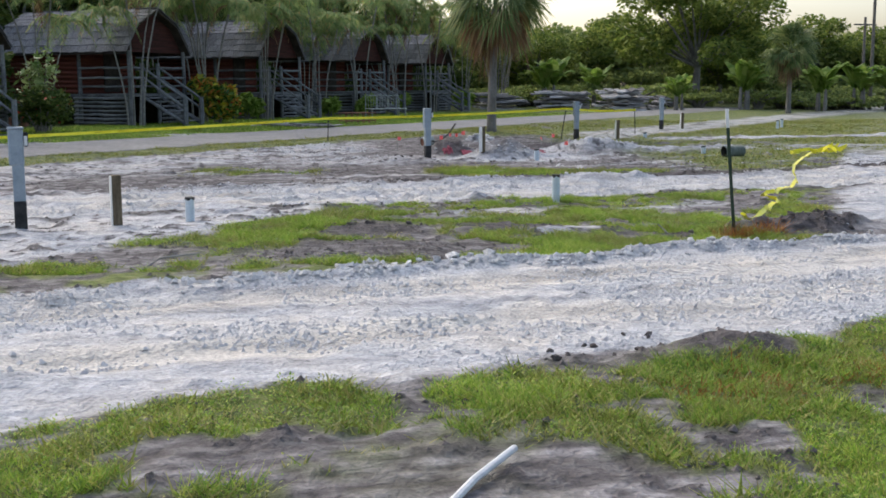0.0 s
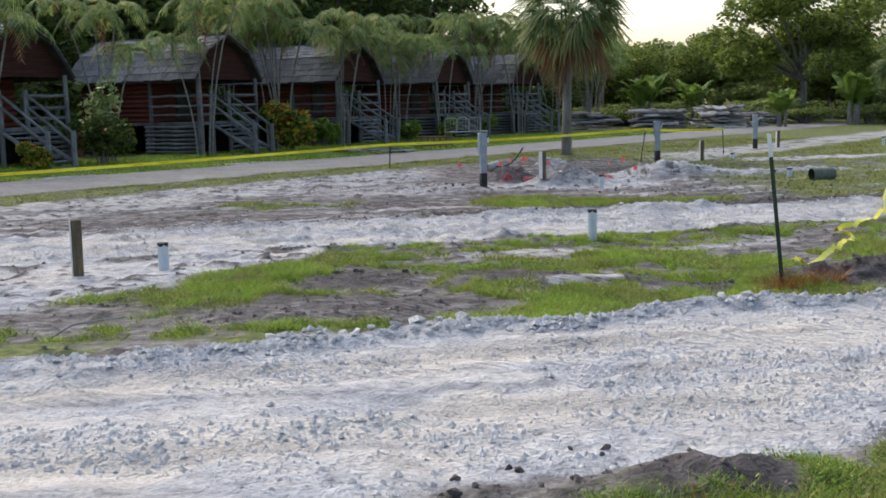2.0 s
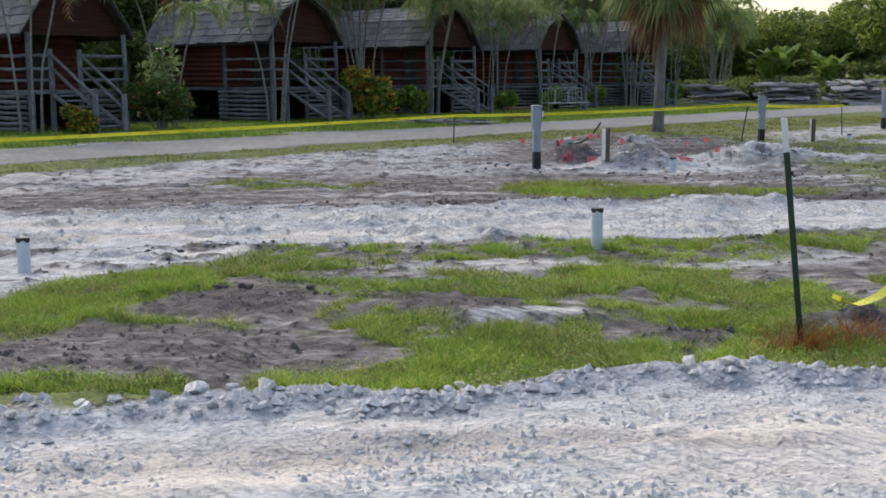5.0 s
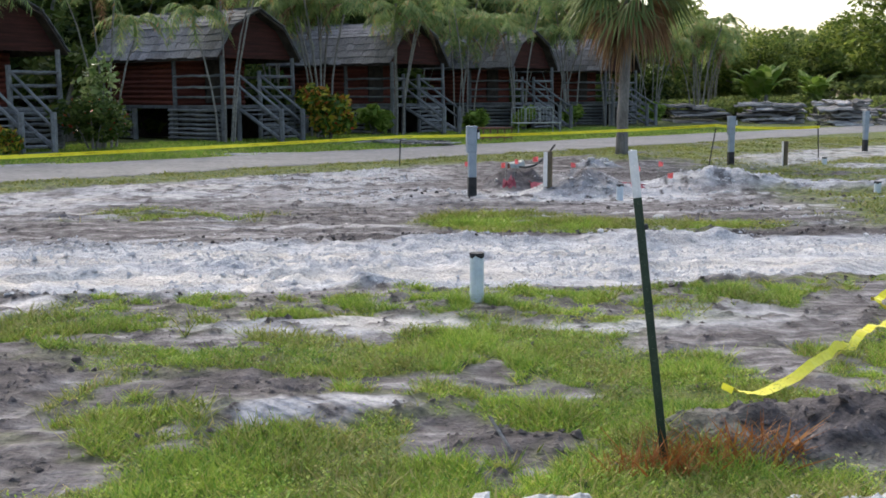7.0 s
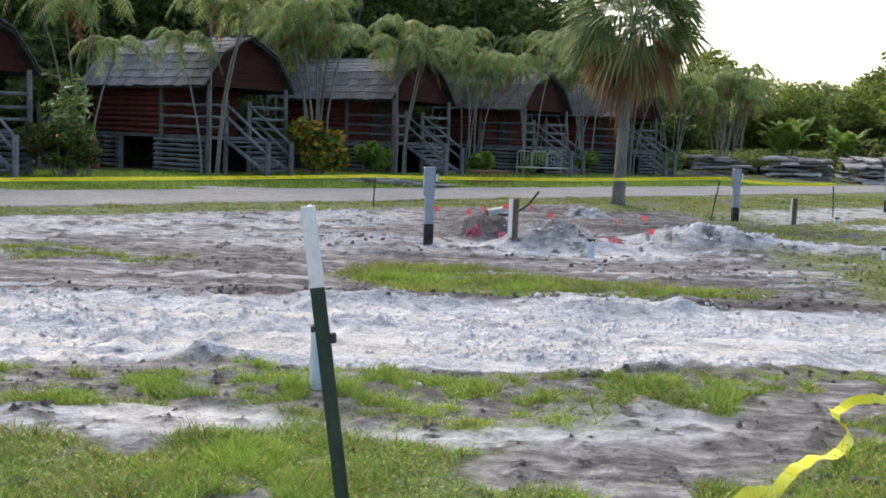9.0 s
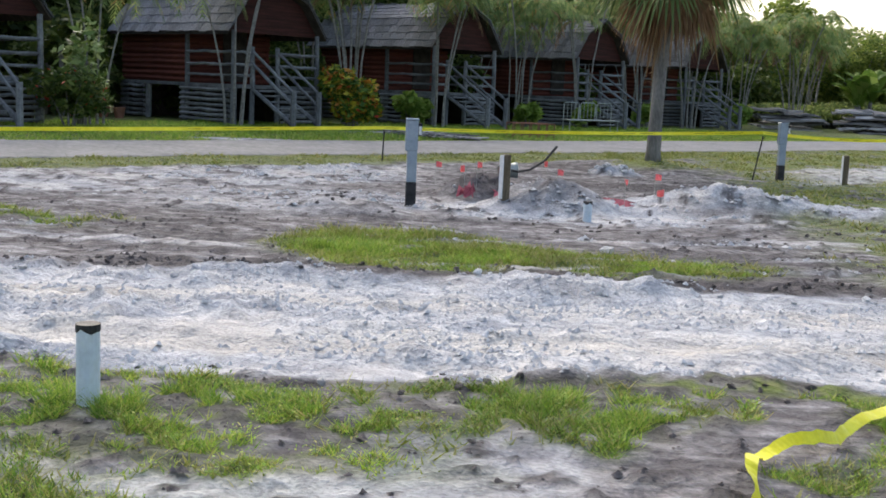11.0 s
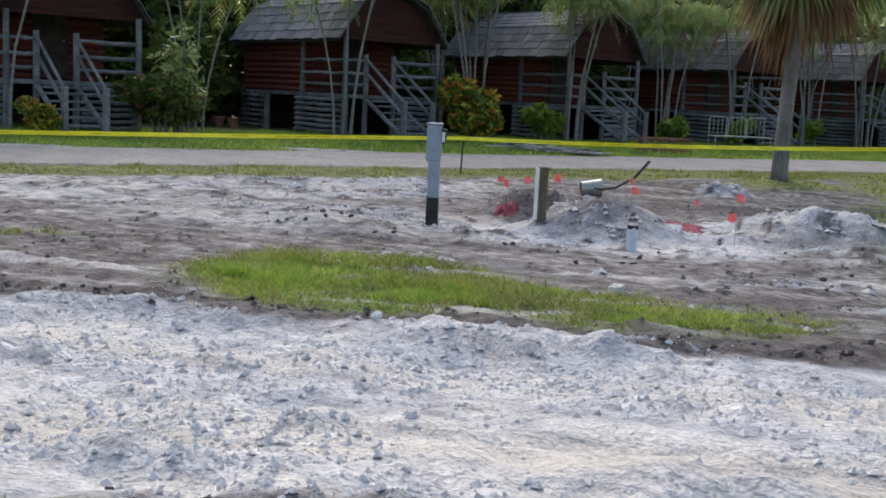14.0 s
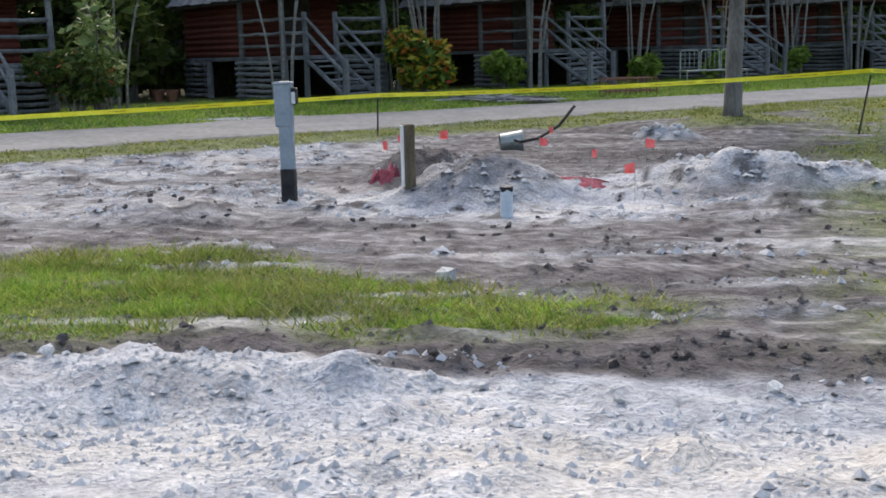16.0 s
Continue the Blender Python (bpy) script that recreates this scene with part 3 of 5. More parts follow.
def build_cabin():
    cabin = thing("cabin", "small red log cabin on stilts with grey shingled barn roof", "cabin", group="row of cabins")
    g = 0.21
    log_mesh = [log_row(1.0, 0.088, 5 + i).mesh("log", M_LOG) for i in range(3)]
    rail_mesh = [log_row(1.0, 0.045, 50 + i).mesh("rail", M_GREYWOOD) for i in range(3)]
    rnd = random.Random(4)

    def put(name, meshes, x, y, z, length, turn=0.0, tilt=0.0, thick=1.0, parent=cabin):
        o = new(name, rnd.choice(meshes))
        o.parent = parent
        o.matrix_basis = pose(x, y, z, 0, tilt, turn) @ Matrix.Diagonal((length, thick, thick, 1))
        return o

    # log walls
    for k in range(9):
        z = 1.42 + k * 0.165
        put("log", log_mesh, -5.5, 0.05, z, 3.5)
        put("log", log_mesh, -5.5, 2.95, z, 3.5)
        put("log", log_mesh, -5.45, 0.0, z, 3.0, 90)
        put("log", log_mesh, -2.05, 0.0, z, 3.0, 90)
    core = Shape().box(-5.42, -2.1, 0.1, 2.9, 1.34, 2.9)
    part("wall", core, M_LOG, cabin, "red log infill")
    for x in (-5.45, 0.05):
        gable = Shape()
        low = [(py, max(pz - 0.1, 2.8)) for py, pz in PROFILE]
        gable.quad(*[(x, py, pz) for py, pz in low]).quad(*[(x - 0.06, py, pz) for py, pz in reversed(low)])
        gable.quad((x, low[0][0], 2.8), (x - 0.06, low[0][0], 2.8), (x - 0.06, low[-1][0], 2.8), (x, low[-1][0], 2.8))
        part("gable", gable, M_GABLE, cabin, "stained gable boards with palm shade put into their colour")
    door = part("door", Shape().box(-2.0, -1.94, 1.25, 2.1, 1.4, 3.2, 0.01), M_DARKWOOD, cabin, "dark plank door")
    part("handle", Shape().tube([(-1.94, 2.0, 2.3), (-1.88, 2.0, 2.3)], 0.025, 6), M_STEEL, door)
    # floor, deck and stilts
    part("deck", Shape().box(-5.55, 0.3, -0.05, 3.1, 1.24, 1.34, 0.01), M_GREYWOOD, cabin)
    for x in (-5.4, -4.1, -2.2, 0.2):
        for y in (0.05, 3.0):
            part("stilt", Shape().tube([(x, y, -0.2), (x + 0.01, y, 1.26)], [0.10, 0.09], 7), M_GREYWOOD, cabin)
    for x0, x1 in ((-5.5, -4.2), (-2.25, 0.15)):
        for k in range(7):
            put("slat", rail_mesh, x0, -0.04, g + 0.10 + k * 0.145, x1 - x0, 0, 0, 1.25)
    for k in range(7):
        put("slat", rail_mesh, 0.28, 1.65, g + 0.10 + k * 0.145, 1.4, 90, 0, 1.25)
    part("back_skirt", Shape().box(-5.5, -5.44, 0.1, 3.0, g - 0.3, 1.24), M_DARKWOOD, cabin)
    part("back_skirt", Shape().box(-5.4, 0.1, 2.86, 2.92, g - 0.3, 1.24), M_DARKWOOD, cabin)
    # porch posts and rails
    for x, y, top in ((0.25, 0.0, 2.85), (0.25, 0.65, 2.42), (0.25, 1.55, 2.42), (0.25, 3.02, 2.85), (-2.0, 0.0, 2.85)):
        part("post", Shape().tube([(x, y, g - 0.3), (x + 0.02, y, 1.6), (x - 0.01, y, top)], [0.085, 0.075, 0.07], 7), M_GREYWOOD, cabin)
    for z in (1.6, 1.9, 2.25):
        put("rail", rail_mesh, -2.0, -0.02, z, 2.25)
        put("rail", rail_mesh, -2.0, 3.02, z, 2.25)
        put("rail", rail_mesh, 0.27, 0.0, z, 0.65, 90)
        put("rail", rail_mesh, 0.27, 1.55, z, 1.47, 90)
    # stairs with two rails on each side
    stairs = part("stairs", Shape().box(0.28, 0.5, 0.7, 1.5, 1.16, 1.22, 0.01), M_GREYWOOD, cabin, "steep grey wooden stairs")
    for k in range(1, 7):
        x, z = 0.3 + k * 0.27, 1.25 - k * 0.165
        part("tread", Shape().box(x, x + 0.27, 0.68, 1.52, z - 0.05, z, 0.008), M_GREYWOOD, stairs)
    fall = math.degrees(math.atan2(1.13, 1.87))
    for y in (0.65, 1.55):
        part("newel", Shape().tube([(2.12, y, g - 0.2), (2.12, y, 1.24)], [0.085, 0.08], 7), M_GREYWOOD, stairs)
        put("stair_rail", rail_mesh, 0.25, y, 2.3, 2.18, 0, fall, 1.0, stairs)
        put("stair_rail", rail_mesh, 0.25, y, 1.95, 2.18, 0, fall, 1.0, stairs)
        put("stringer", rail_mesh, 0.3, y, 1.22, 1.95, 0, fall * 0.86, 1.5, stairs)
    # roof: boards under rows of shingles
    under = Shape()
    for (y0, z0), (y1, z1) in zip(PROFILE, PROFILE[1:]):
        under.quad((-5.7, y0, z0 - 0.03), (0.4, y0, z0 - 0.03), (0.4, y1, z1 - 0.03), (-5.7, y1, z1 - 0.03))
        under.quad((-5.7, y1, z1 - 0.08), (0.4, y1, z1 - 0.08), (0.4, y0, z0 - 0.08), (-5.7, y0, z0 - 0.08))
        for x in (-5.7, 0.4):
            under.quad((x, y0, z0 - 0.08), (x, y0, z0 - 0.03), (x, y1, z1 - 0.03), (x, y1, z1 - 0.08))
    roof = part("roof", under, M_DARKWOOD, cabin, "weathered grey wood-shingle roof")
    tile = Shape().box(0, 1, 0, 1, 0, 0.022, 0.004).mesh("shingle", M_SHINGLE)
    far_side = Shape()
    for seg, ((y0, z0), (y1, z1)) in enumerate(zip(PROFILE, PROFILE[1:])):
        length = math.hypot(y1 - y0, z1 - z0)
        slope = math.degrees(math.atan2(z1 - z0, y1 - y0))
        for row in range(4):
            x = -5.75 - rnd.uniform(0, 0.2)
            while x < 0.42:
                wide = rnd.uniform(0.2, 0.42)
                d0 = length * row / 4 - rnd.uniform(0.01, 0.07)
                base = Vector((x, y0 + math.cos(radians(slope)) * d0, z0 + math.sin(radians(slope)) * d0))
                sign = -3.5 if seg < 2 else 3.5
                m = pose(*base, slope + sign + rnd.uniform(-1.5, 1.5), rnd.uniform(-1, 1), rnd.uniform(-1, 1)) @ Matrix.Diagonal((min(wide, 0.45 - x) - 0.012, length / 4 + 0.09, 1, 1))
                if seg < 2:
                    o = new("shingle", tile)
                    o.parent = roof
                    o.matrix_basis = Matrix.Translation((0, 0, 0.03)) @ m
                else:
                    far_side.box(0, 1, 0, 1, 0, 0.022, 0, Matrix.Translation((0, 0, 0.03)) @ m)
                x += wide
    tagged(part("shingle_field", far_side, M_SHINGLE, roof), kind="stuff")
    return cabin


def cabin_pose(k):
    along = {-1: -8.75, 0: 0.0, 1: 8.1, 2: 16.0, 3: 23.8}[k]
    p = CABIN + SIDE * along
    return Matrix.Translation(p) @ pose(0, 0, 0, 0, 0, -36.2)


cabin = build_cabin()
cabin.matrix_basis = cabin_pose(0)
for k in (-1, 1, 2, 3):
    copy_thing(cabin, cabin_pose(k))


def at_cabin(k, x, y):
    p = cabin_pose(k) @ Vector((x, y, 0))
    return p.x, p.y


# ---- plants ----
def leaf_cloud(lobes, count, size, seed, flat=0.6):
    """Leaves round the shells of several lobes (x, y, z, rx, ry, rz): an array of quads."""
    rng = np.random.default_rng(seed)
    lobes = np.array(lobes, float)
    weight = (lobes[:, 3] * lobes[:, 4]) ** 1.0
    pick = rng.choice(len(lobes), count, p=weight / weight.sum())
    u = rng.normal(size=(count, 3))
    u /= np.linalg.norm(u, axis=1)[:, None]
    r = 1 - 0.5 * rng.random(count) ** 2.2
    wob = 0.75 + 0.5 * value_noise(u[:, 0] * 2.2 + pick * 3.1, u[:, 2] * 2.2 + u[:, 1] * 1.7, seed)
    c = lobes[pick, :3] + u * lobes[pick, 3:] * (r * wob)[:, None]
    a = rng.normal(size=(count, 3))
    a[:, 2] *= flat
    a /= np.linalg.norm(a, axis=1)[:, None]
    b = np.cross(a, rng.normal(size=(count, 3)))
    b /= np.linalg.norm(b, axis=1)[:, None]
    sz = size * (0.6 + 0.8 * rng.random(count))[:, None]
    return np.stack([c - a * sz, c + b * sz * 0.42, c + a * sz, c - b * sz * 0.42], 1)


def frond(shape, root, heading, length, rise, droop, leaf, rnd, pairs=16, width=0.035):
    """One feather leaf: a bent midrib with hanging leaflets."""
    side = Vector((-math.sin(heading), math.cos(heading), 0))
    out = Vector((math.cos(heading), math.sin(heading), 0))
    pts = []
    for i in range(pairs + 1):
        t = i / pairs
        pts.append(root + out * (length * t * (1 - 0.25 * t)) + Vector((0, 0, rise * t - droop * t * t)))
    for i in range(1, pairs + 1):
        p, t = pts[i], i / pairs
        way = (pts[i] - pts[i - 1]).normalized()
        ll = leaf * (0.45 + 1.1 * t * (1 - t) * 2) * rnd.uniform(0.8, 1.15)
        for sgn in (-1, 1):
            tip = p + side * sgn * ll * 0.72 + way * ll * 0.45 + Vector((0, 0, -ll * rnd.uniform(0.25, 0.75)))
            shape.quad(p - way * width, tip, p + way * width)
        shape.quad(pts[i - 1] + side * 0.012, pts[i - 1] - side * 0.012, pts[i] - side * 0.01, pts[i] + side * 0.01)


def build_feather_palm(seed, stems=3, tall=3.4):
    rnd = random.Random(seed)
    palm = thing("palm_tree", "slender clumping palm with pale stems and feathery fronds", "palm", group="palms by the cabins")
    for k in range(stems):
        ang = rnd.uniform(0, 6.28)
        lean = rnd.uniform(0.2, 1.3)
        h = tall * rnd.uniform(0.72, 1.2)
        base = Vector((0.25 * math.cos(ang), 0.25 * math.sin(ang), -0.15))
        top = base + Vector((lean * math.cos(ang), lean * math.sin(ang), h))
        mids = [base.lerp(top, t) + Vector((rnd.uniform(-0.03, 0.03), rnd.uniform(-0.03, 0.03), 0)) - Vector((math.cos(ang), math.sin(ang), 0)) * 0.25 * lean * math.sin(math.pi * t) for t in (0, 0.25, 0.5, 0.75, 1)]
        part("stem", Shape().tube(mids, [0.045, 0.035, 0.03, 0.028, 0.036], 7), M_PALE_BARK, palm)
        part("crownshaft", Shape().tube([mids[-1], mids[-1] + Vector((0, 0, 0.45))], [0.06, 0.035], 7), M_PALM, palm)
        leaves, dead = Shape(), Shape()
        n = rnd.randint(10, 14)
        for i in range(n):
            hd = i * 2.4 + rnd.uniform(-0.3, 0.3)
            up = rnd.uniform(0.5, 1.7)
            frond(leaves, mids[-1] + Vector((0, 0, 0.4)), hd, rnd.uniform(1.2, 1.9), up, up + rnd.uniform(0.0, 0.9), 0.46, rnd, 20, 0.03)
        part("crown", leaves, M_PALM, palm)
        if rnd.random() < 0.7:
            frond(dead, mids[-1] + Vector((0, 0, 0.3)), rnd.uniform(0, 6), 1.0, 0.2, 1.2, 0.35, rnd)
            part("dead_frond", dead, M_DEAD, palm)
    return palm


def fan(shape, root, out, length, spread_angle, rnd, blades=15, droop=0.35):
    """One fan leaf with its stalk."""
    out = out.normalized()
    side = out.cross(Vector((0, 0, 1)))
    side = side.normalized() if side.length > 0.05 else Vector((1, 0, 0))
    up = side.cross(out)
    roll = rnd.uniform(-1.0, 1.0)
    side, up = side * math.cos(roll) + up * math.sin(roll), up * math.cos(roll) - side * math.sin(roll)
    hub = root + out * length * 0.45
    shape.quad(root + side * 0.02, root - side * 0.02, hub - side * 0.012, hub + side * 0.012)
    for i in range(blades):
        a = (i / (blades - 1) - 0.5) * spread_angle
        way = out * math.cos(a) + side * math.sin(a)
        ll = length * 0.62 * (0.75 + 0.25 * math.cos(a)) * rnd.uniform(0.9, 1.1)
        mid = hub + way * ll * 0.6 - up * 0.04
        tip = hub + way * ll + Vector((0, 0, -droop * ll * rnd.uniform(0.4, 0.9)))
        across = way.cross(up).normalized() * 0.035
        shape.quad(hub, mid + across, tip, mid - across)


def build_fan_palm(trunk_h, crown_r, seed, lean=0.15):
    rnd = random.Random(seed)
    palm = thing("cabbage_palm", "cabbage palm with grey trunk, fan leaves and brown skirt", "palm")
    pts = [(lean * t * t, 0, trunk_h * t - 0.15 * (1 - t)) for t in (0, 0.08, 0.3, 0.6, 0.85, 1)]
    part("trunk", Shape().tube(pts, [0.19, 0.15, 0.132, 0.124, 0.124, 0.15], 14), M_BARK, palm, smooth=True)
    top = Vector(pts[-1])
    live, dead = Shape(), Shape()
    for i in range(60):
        hd, el = i * 2.4, rnd.uniform(-0.6, 1.45)
        out = Vector((math.cos(hd) * math.cos(el), math.sin(hd) * math.cos(el), math.sin(el)))
        fan(live, top + Vector((0, 0, rnd.uniform(0, 0.5))), out, crown_r * rnd.uniform(0.9, 1.15), 2.4, rnd, 17, rnd.uniform(0.4, 0.9))
    for i in range(34):
        hd, el = i * 2.4 + 0.5, rnd.uniform(-1.35, -0.35)
        out = Vector((math.cos(hd) * math.cos(el), math.sin(hd) * math.cos(el), math.sin(el)))
        fan(dead, top + Vector((0, 0, rnd.uniform(-0.2, 0.25))), out, crown_r * rnd.uniform(0.42, 0.82), 1.3, rnd, 9, 1.2)
    part("crown", live, M_SABAL, palm)
    part("skirt", dead, M_DEAD, palm, "hanging brown dead fronds")
    return palm


def build_broad_tree(tall, wide, seed, leaves=9000, size=0.16):
    rnd = random.Random(seed)
    tree = thing("tree", "broad spreading tree with loose dull green leaves", "tree", group="trees behind the site")
    sh = Shape()
    fork = Vector((0.1, 0, tall * 0.28))
    sh.tube([(0, 0, -0.3), (0.05, 0, tall * 0.14), fork], [0.28, 0.22, 0.19], 9)
    lobes = []
    for i in range(26):
        a, rr = i * 2.4, wide * 0.5 * math.sqrt((i + 0.5) / 26)
        top = Vector((rr * math.cos(a), rr * math.sin(a), tall * (rnd.uniform(0.40, 0.90) - 0.25 * (rr / wide) ** 2)))
        mid = fork.lerp(top, 0.5) + Vector((0, 0, 0.2))
        sh.tube([fork, mid, top], [0.10, 0.06, 0.02], 6)
        r = wide * rnd.uniform(0.12, 0.2)
        lobes.append((top.x, top.y, top.z, r, r, tall * rnd.uniform(0.08, 0.13)))
    part("trunk", sh, M_BARK, tree)
    part("crown", quads("crown", leaf_cloud(lobes, leaves, size, seed), M_LEAF), M_LEAF, tree)
    return tree


def build_banana(seed):
    rnd = random.Random(seed)
    plant = thing("banana_plant", "banana plant with large torn pale green leaves", "plant", group="banana plants")
    for s in range(3):
        a, h = rnd.uniform(0, 6.28), rnd.uniform(0.5, 1.1)
        base = Vector((0.5 * math.cos(a), 0.5 * math.sin(a), -0.1))
        top = base + Vector((0, 0, h))
        part("stem", Shape().tube([base, top], [0.09, 0.05], 8), M_BARK, plant)
        for i in range(7):
            hd, up = i * 2.4 + s, rnd.uniform(0.9, 2.1)
            out, side = Vector((math.cos(hd), math.sin(hd), 0)), Vector((-math.sin(hd), math.cos(hd), 0))
            ll, sh, prev = rnd.uniform(1.0, 1.5), Shape(), None
            for k in range(9):
                t = k / 8
                p = top + out * ll * t * 0.62 + Vector((0, 0, up * t - (0.35 * up + 0.3) * t * t))
                wd = 0.24 * math.sin(math.pi * min(1, t * 0.92 + 0.08)) ** 0.7 * rnd.uniform(0.8, 1.1)
                row = (p + side * wd + Vector((0, 0, -0.06)), p, p - side * wd + Vector((0, 0, -0.06)))
                if prev:
                    sh.quad(prev[0], prev[1], row[1], row[0]).quad(prev[1], prev[2], row[2], row[1])
                prev = row
            part("leaf", sh, M_BANANA, plant)
    return plant


def build_shrub(name, label, r, h, leaves, size, material, seed, petals=0):
    rnd = random.Random(seed)
    bush = thing(name, label, "shrub")
    sh, lobes = Shape(), []
    for i in range(7):
        a = i * 2.4
        top = Vector((r * 0.6 * math.cos(a) * rnd.uniform(0.3, 1), r * 0.6 * math.sin(a) * rnd.uniform(0.3, 1), h * rnd.uniform(0.35, 0.85)))
        sh.tube([(0.08 * math.cos(a), 0.08 * math.sin(a), -0.1), top * 0.5, top], [0.03, 0.022, 0.012], 5)
        lobes.append((*top, r * 0.45, r * 0.45, h * 0.24))
    part("stem", sh, M_BARK, bush)
    part("foliage", quads("foliage", leaf_cloud(lobes, leaves, size, seed), material), material, bush)
    if petals:
        tagged(part("blossom", quads("blossom", leaf_cloud(lobes, petals, size * 0.9, seed + 1), M_PETAL), M_PETAL, bush, "red flowers"), kind="stuff")
    return bush


def stand(ob, x, y, turn=0.0, scale=1.0, sink=0.0):
    ob.matrix_basis = pose(x, y, ground_z(x, y) - sink, 0, 0, turn) @ Matrix.Scale(scale, 4)
    return ob


def stand_copy(ob, x, y, turn=0.0, scale=1.0):
    c = copy_thing(ob, pose(x, y, ground_z(x, y), 0, 0, turn))
    c.scale = (scale, scale, scale)
    return c


stand(build_fan_palm(3.7, 1.75, 3), 3.87, 27.45, 20)
far_palm = build_fan_palm(3.1, 1.5, 8, 0.05)
stand(far_palm, 27.4, 52.8, 90, 1.06)

palms = [build_feather_palm(21, 4, 4.4), build_feather_palm(33, 5, 4.1), build_feather_palm(47, 3, 4.7)]
spots = []
for k in (-1, 0, 1, 2, 3):
    for j, (x, y) in enumerate(((0.75, -0.35), (0.5, 4.3), (-1.0, 5.6), (-3.4, 6.0))):
        if k == -1 and j > 1:
            continue
        spots.append((*at_cabin(k, x, y), (37 * (5 * k + j)) % 360, 1.0 + 0.12 * math.sin(3 * k + j), (k + j) % 3))
for j in range(4):
    spots.append((*at_cabin(3, 0.5 - 0.8 * j, 9.5 + 2.4 * j), 80 * j, 1.0, j % 3))
used = set()
for x, y, turn, scale, which in spots:
    if which not in used:
        used.add(which)
        stand(palms[which], x, y, turn, scale)
    else:
        stand_copy(palms[which], x, y, turn, scale)

big_tree = build_broad_tree(7.9, 8.8, 61, 17000, 0.16)
stand(big_tree, 28.4, 67.9, 10, 1.2)
small_tree = build_broad_tree(6.2, 6.7, 67, 11000, 0.16)
stand(small_tree, 19.8, 79.0, 40, 0.88)
for x, y, turn, scale in ((26.2, 84, 120, 1.18), (34, 76, 200, 1.15), (13, 82, 70, 1.3), (42.5, 79, 20, 1.15), (50, 76, 260, 1.05)):
    stand_copy(small_tree, x, y, turn, scale)
banana = build_banana(5)
stand(banana, 16.6, 63.6, 0, 1.7)
for x, y, turn, scale in ((19.0, 64.2, 100, 1.5), (22.1, 56.6, 30, 1.15), (28.3, 59, 220, 1.65), (32.7, 57.5, 310, 1.6), (35.2, 59, 150, 1.65), (37.8, 59.6, 20, 1.65)):
    stand_copy(banana, x, y, turn, scale)


def build_woods(name, label, trees, per, size, seed, leaves=None):
    rnd = random.Random(seed)
    clouds, stems = [], Shape()
    for i, (x, y, tall, wide) in enumerate(trees):
        base = ground_z(x, y)
        lobes = []
        for j in range(7):
            a, rr = j * 2.4, wide * 0.5 * math.sqrt((j + 0.3) / 7)
            lobes.append((x + rr * math.cos(a), y + rr * math.sin(a), base + tall * rnd.uniform(0.3, 0.88), wide * 0.27, wide * 0.27, tall * 0.16))
            stems.tube([(x, y, base - 0.2), (x + rr * 0.3 * math.cos(a), y + rr * 0.3 * math.sin(a), base + tall * 0.4), lobes[-1][:3]], [0.16, 0.1, 0.03], 5)
        clouds.append(leaf_cloud(lobes, per, size, seed + i))
    woods = thing(name, label, "woods", kind="stuff")
    part("foliage", quads("foliage", np.concatenate(clouds), leaves or M_WOODS), M_WOODS, woods)
    part("stem", stems, M_BARK, woods)


rnd = random.Random(12)
row = []
for i in range(22):
    y = -16 + i * 2.7
    for x, tall in ((-8.6, 8.2), (-12.2, 11.2), (-16.5, 13.0)):
        px, py = at_cabin(0, x + rnd.uniform(-0.9, 0.9), y + rnd.uniform(-0.9, 0.9))
        shrink = 1.0 - 0.5 * min(1, max(0, (y - 33) / 6)) + (0.22 if 12 < y < 33 else 0.0)
        row.append((px, py, tall * shrink * rnd.uniform(0.85, 1.1), rnd.uniform(4.2, 5.2)))
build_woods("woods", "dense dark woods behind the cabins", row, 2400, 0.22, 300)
row = []
for i in range(32):
    x = 8 + i * 3.8
    for yy, tall in ((92, 5.6), (101, 6.9)):
        row.append((x + rnd.uniform(-1.3, 1.3), yy - 0.35 * (x - 8) + rnd.uniform(-2, 2), tall * rnd.uniform(0.8, 1.15), rnd.uniform(6.5, 8)))
build_woods("woods", "distant belt of green trees at the site's edge", row, 1900, 0.27, 700, M_BELT)
row = []
for i in range(40):
    x = 11 + rnd.uniform(0, 34)
    row.append((x, 67 + rnd.uniform(-2.0, 6) - 0.25 * (x - 11), rnd.uniform(0.8, 1.5), rnd.uniform(3.2, 4.5)))
build_woods("undergrowth", "low green undergrowth and vines at the trees' foot", row, 900, 0.16, 900, M_BELT)
row = []
for i in range(34):
    x = 6 + i * 3.1
    row.append((x + rnd.uniform(-1, 1), 86 - 0.33 * (x - 8) + rnd.uniform(-1.5, 1.5), rnd.uniform(2.2, 3.4), rnd.uniform(4.5, 6)))
build_woods("undergrowth", "bushes that close the foot of the far trees", row, 1000, 0.22, 1500, M_BELT)
# bushes added behind and between the cabins to close bright gaps
row = []
for i in range(40):
    px, py = at_cabin(0, -7.4 + rnd.uniform(-0.5, 0.3), -16 + i * 1.5)
    row.append((px, py, rnd.uniform(2.6, 3.6), rnd.uniform(2.8, 3.6)))
for i in range(56):
    px, py = at_cabin(0, -6.6 + rnd.uniform(-0.3, 0.3), -16 + i * 1.1)
    row.append((px, py, rnd.uniform(1.0, 1.5), rnd.uniform(1.8, 2.3)))
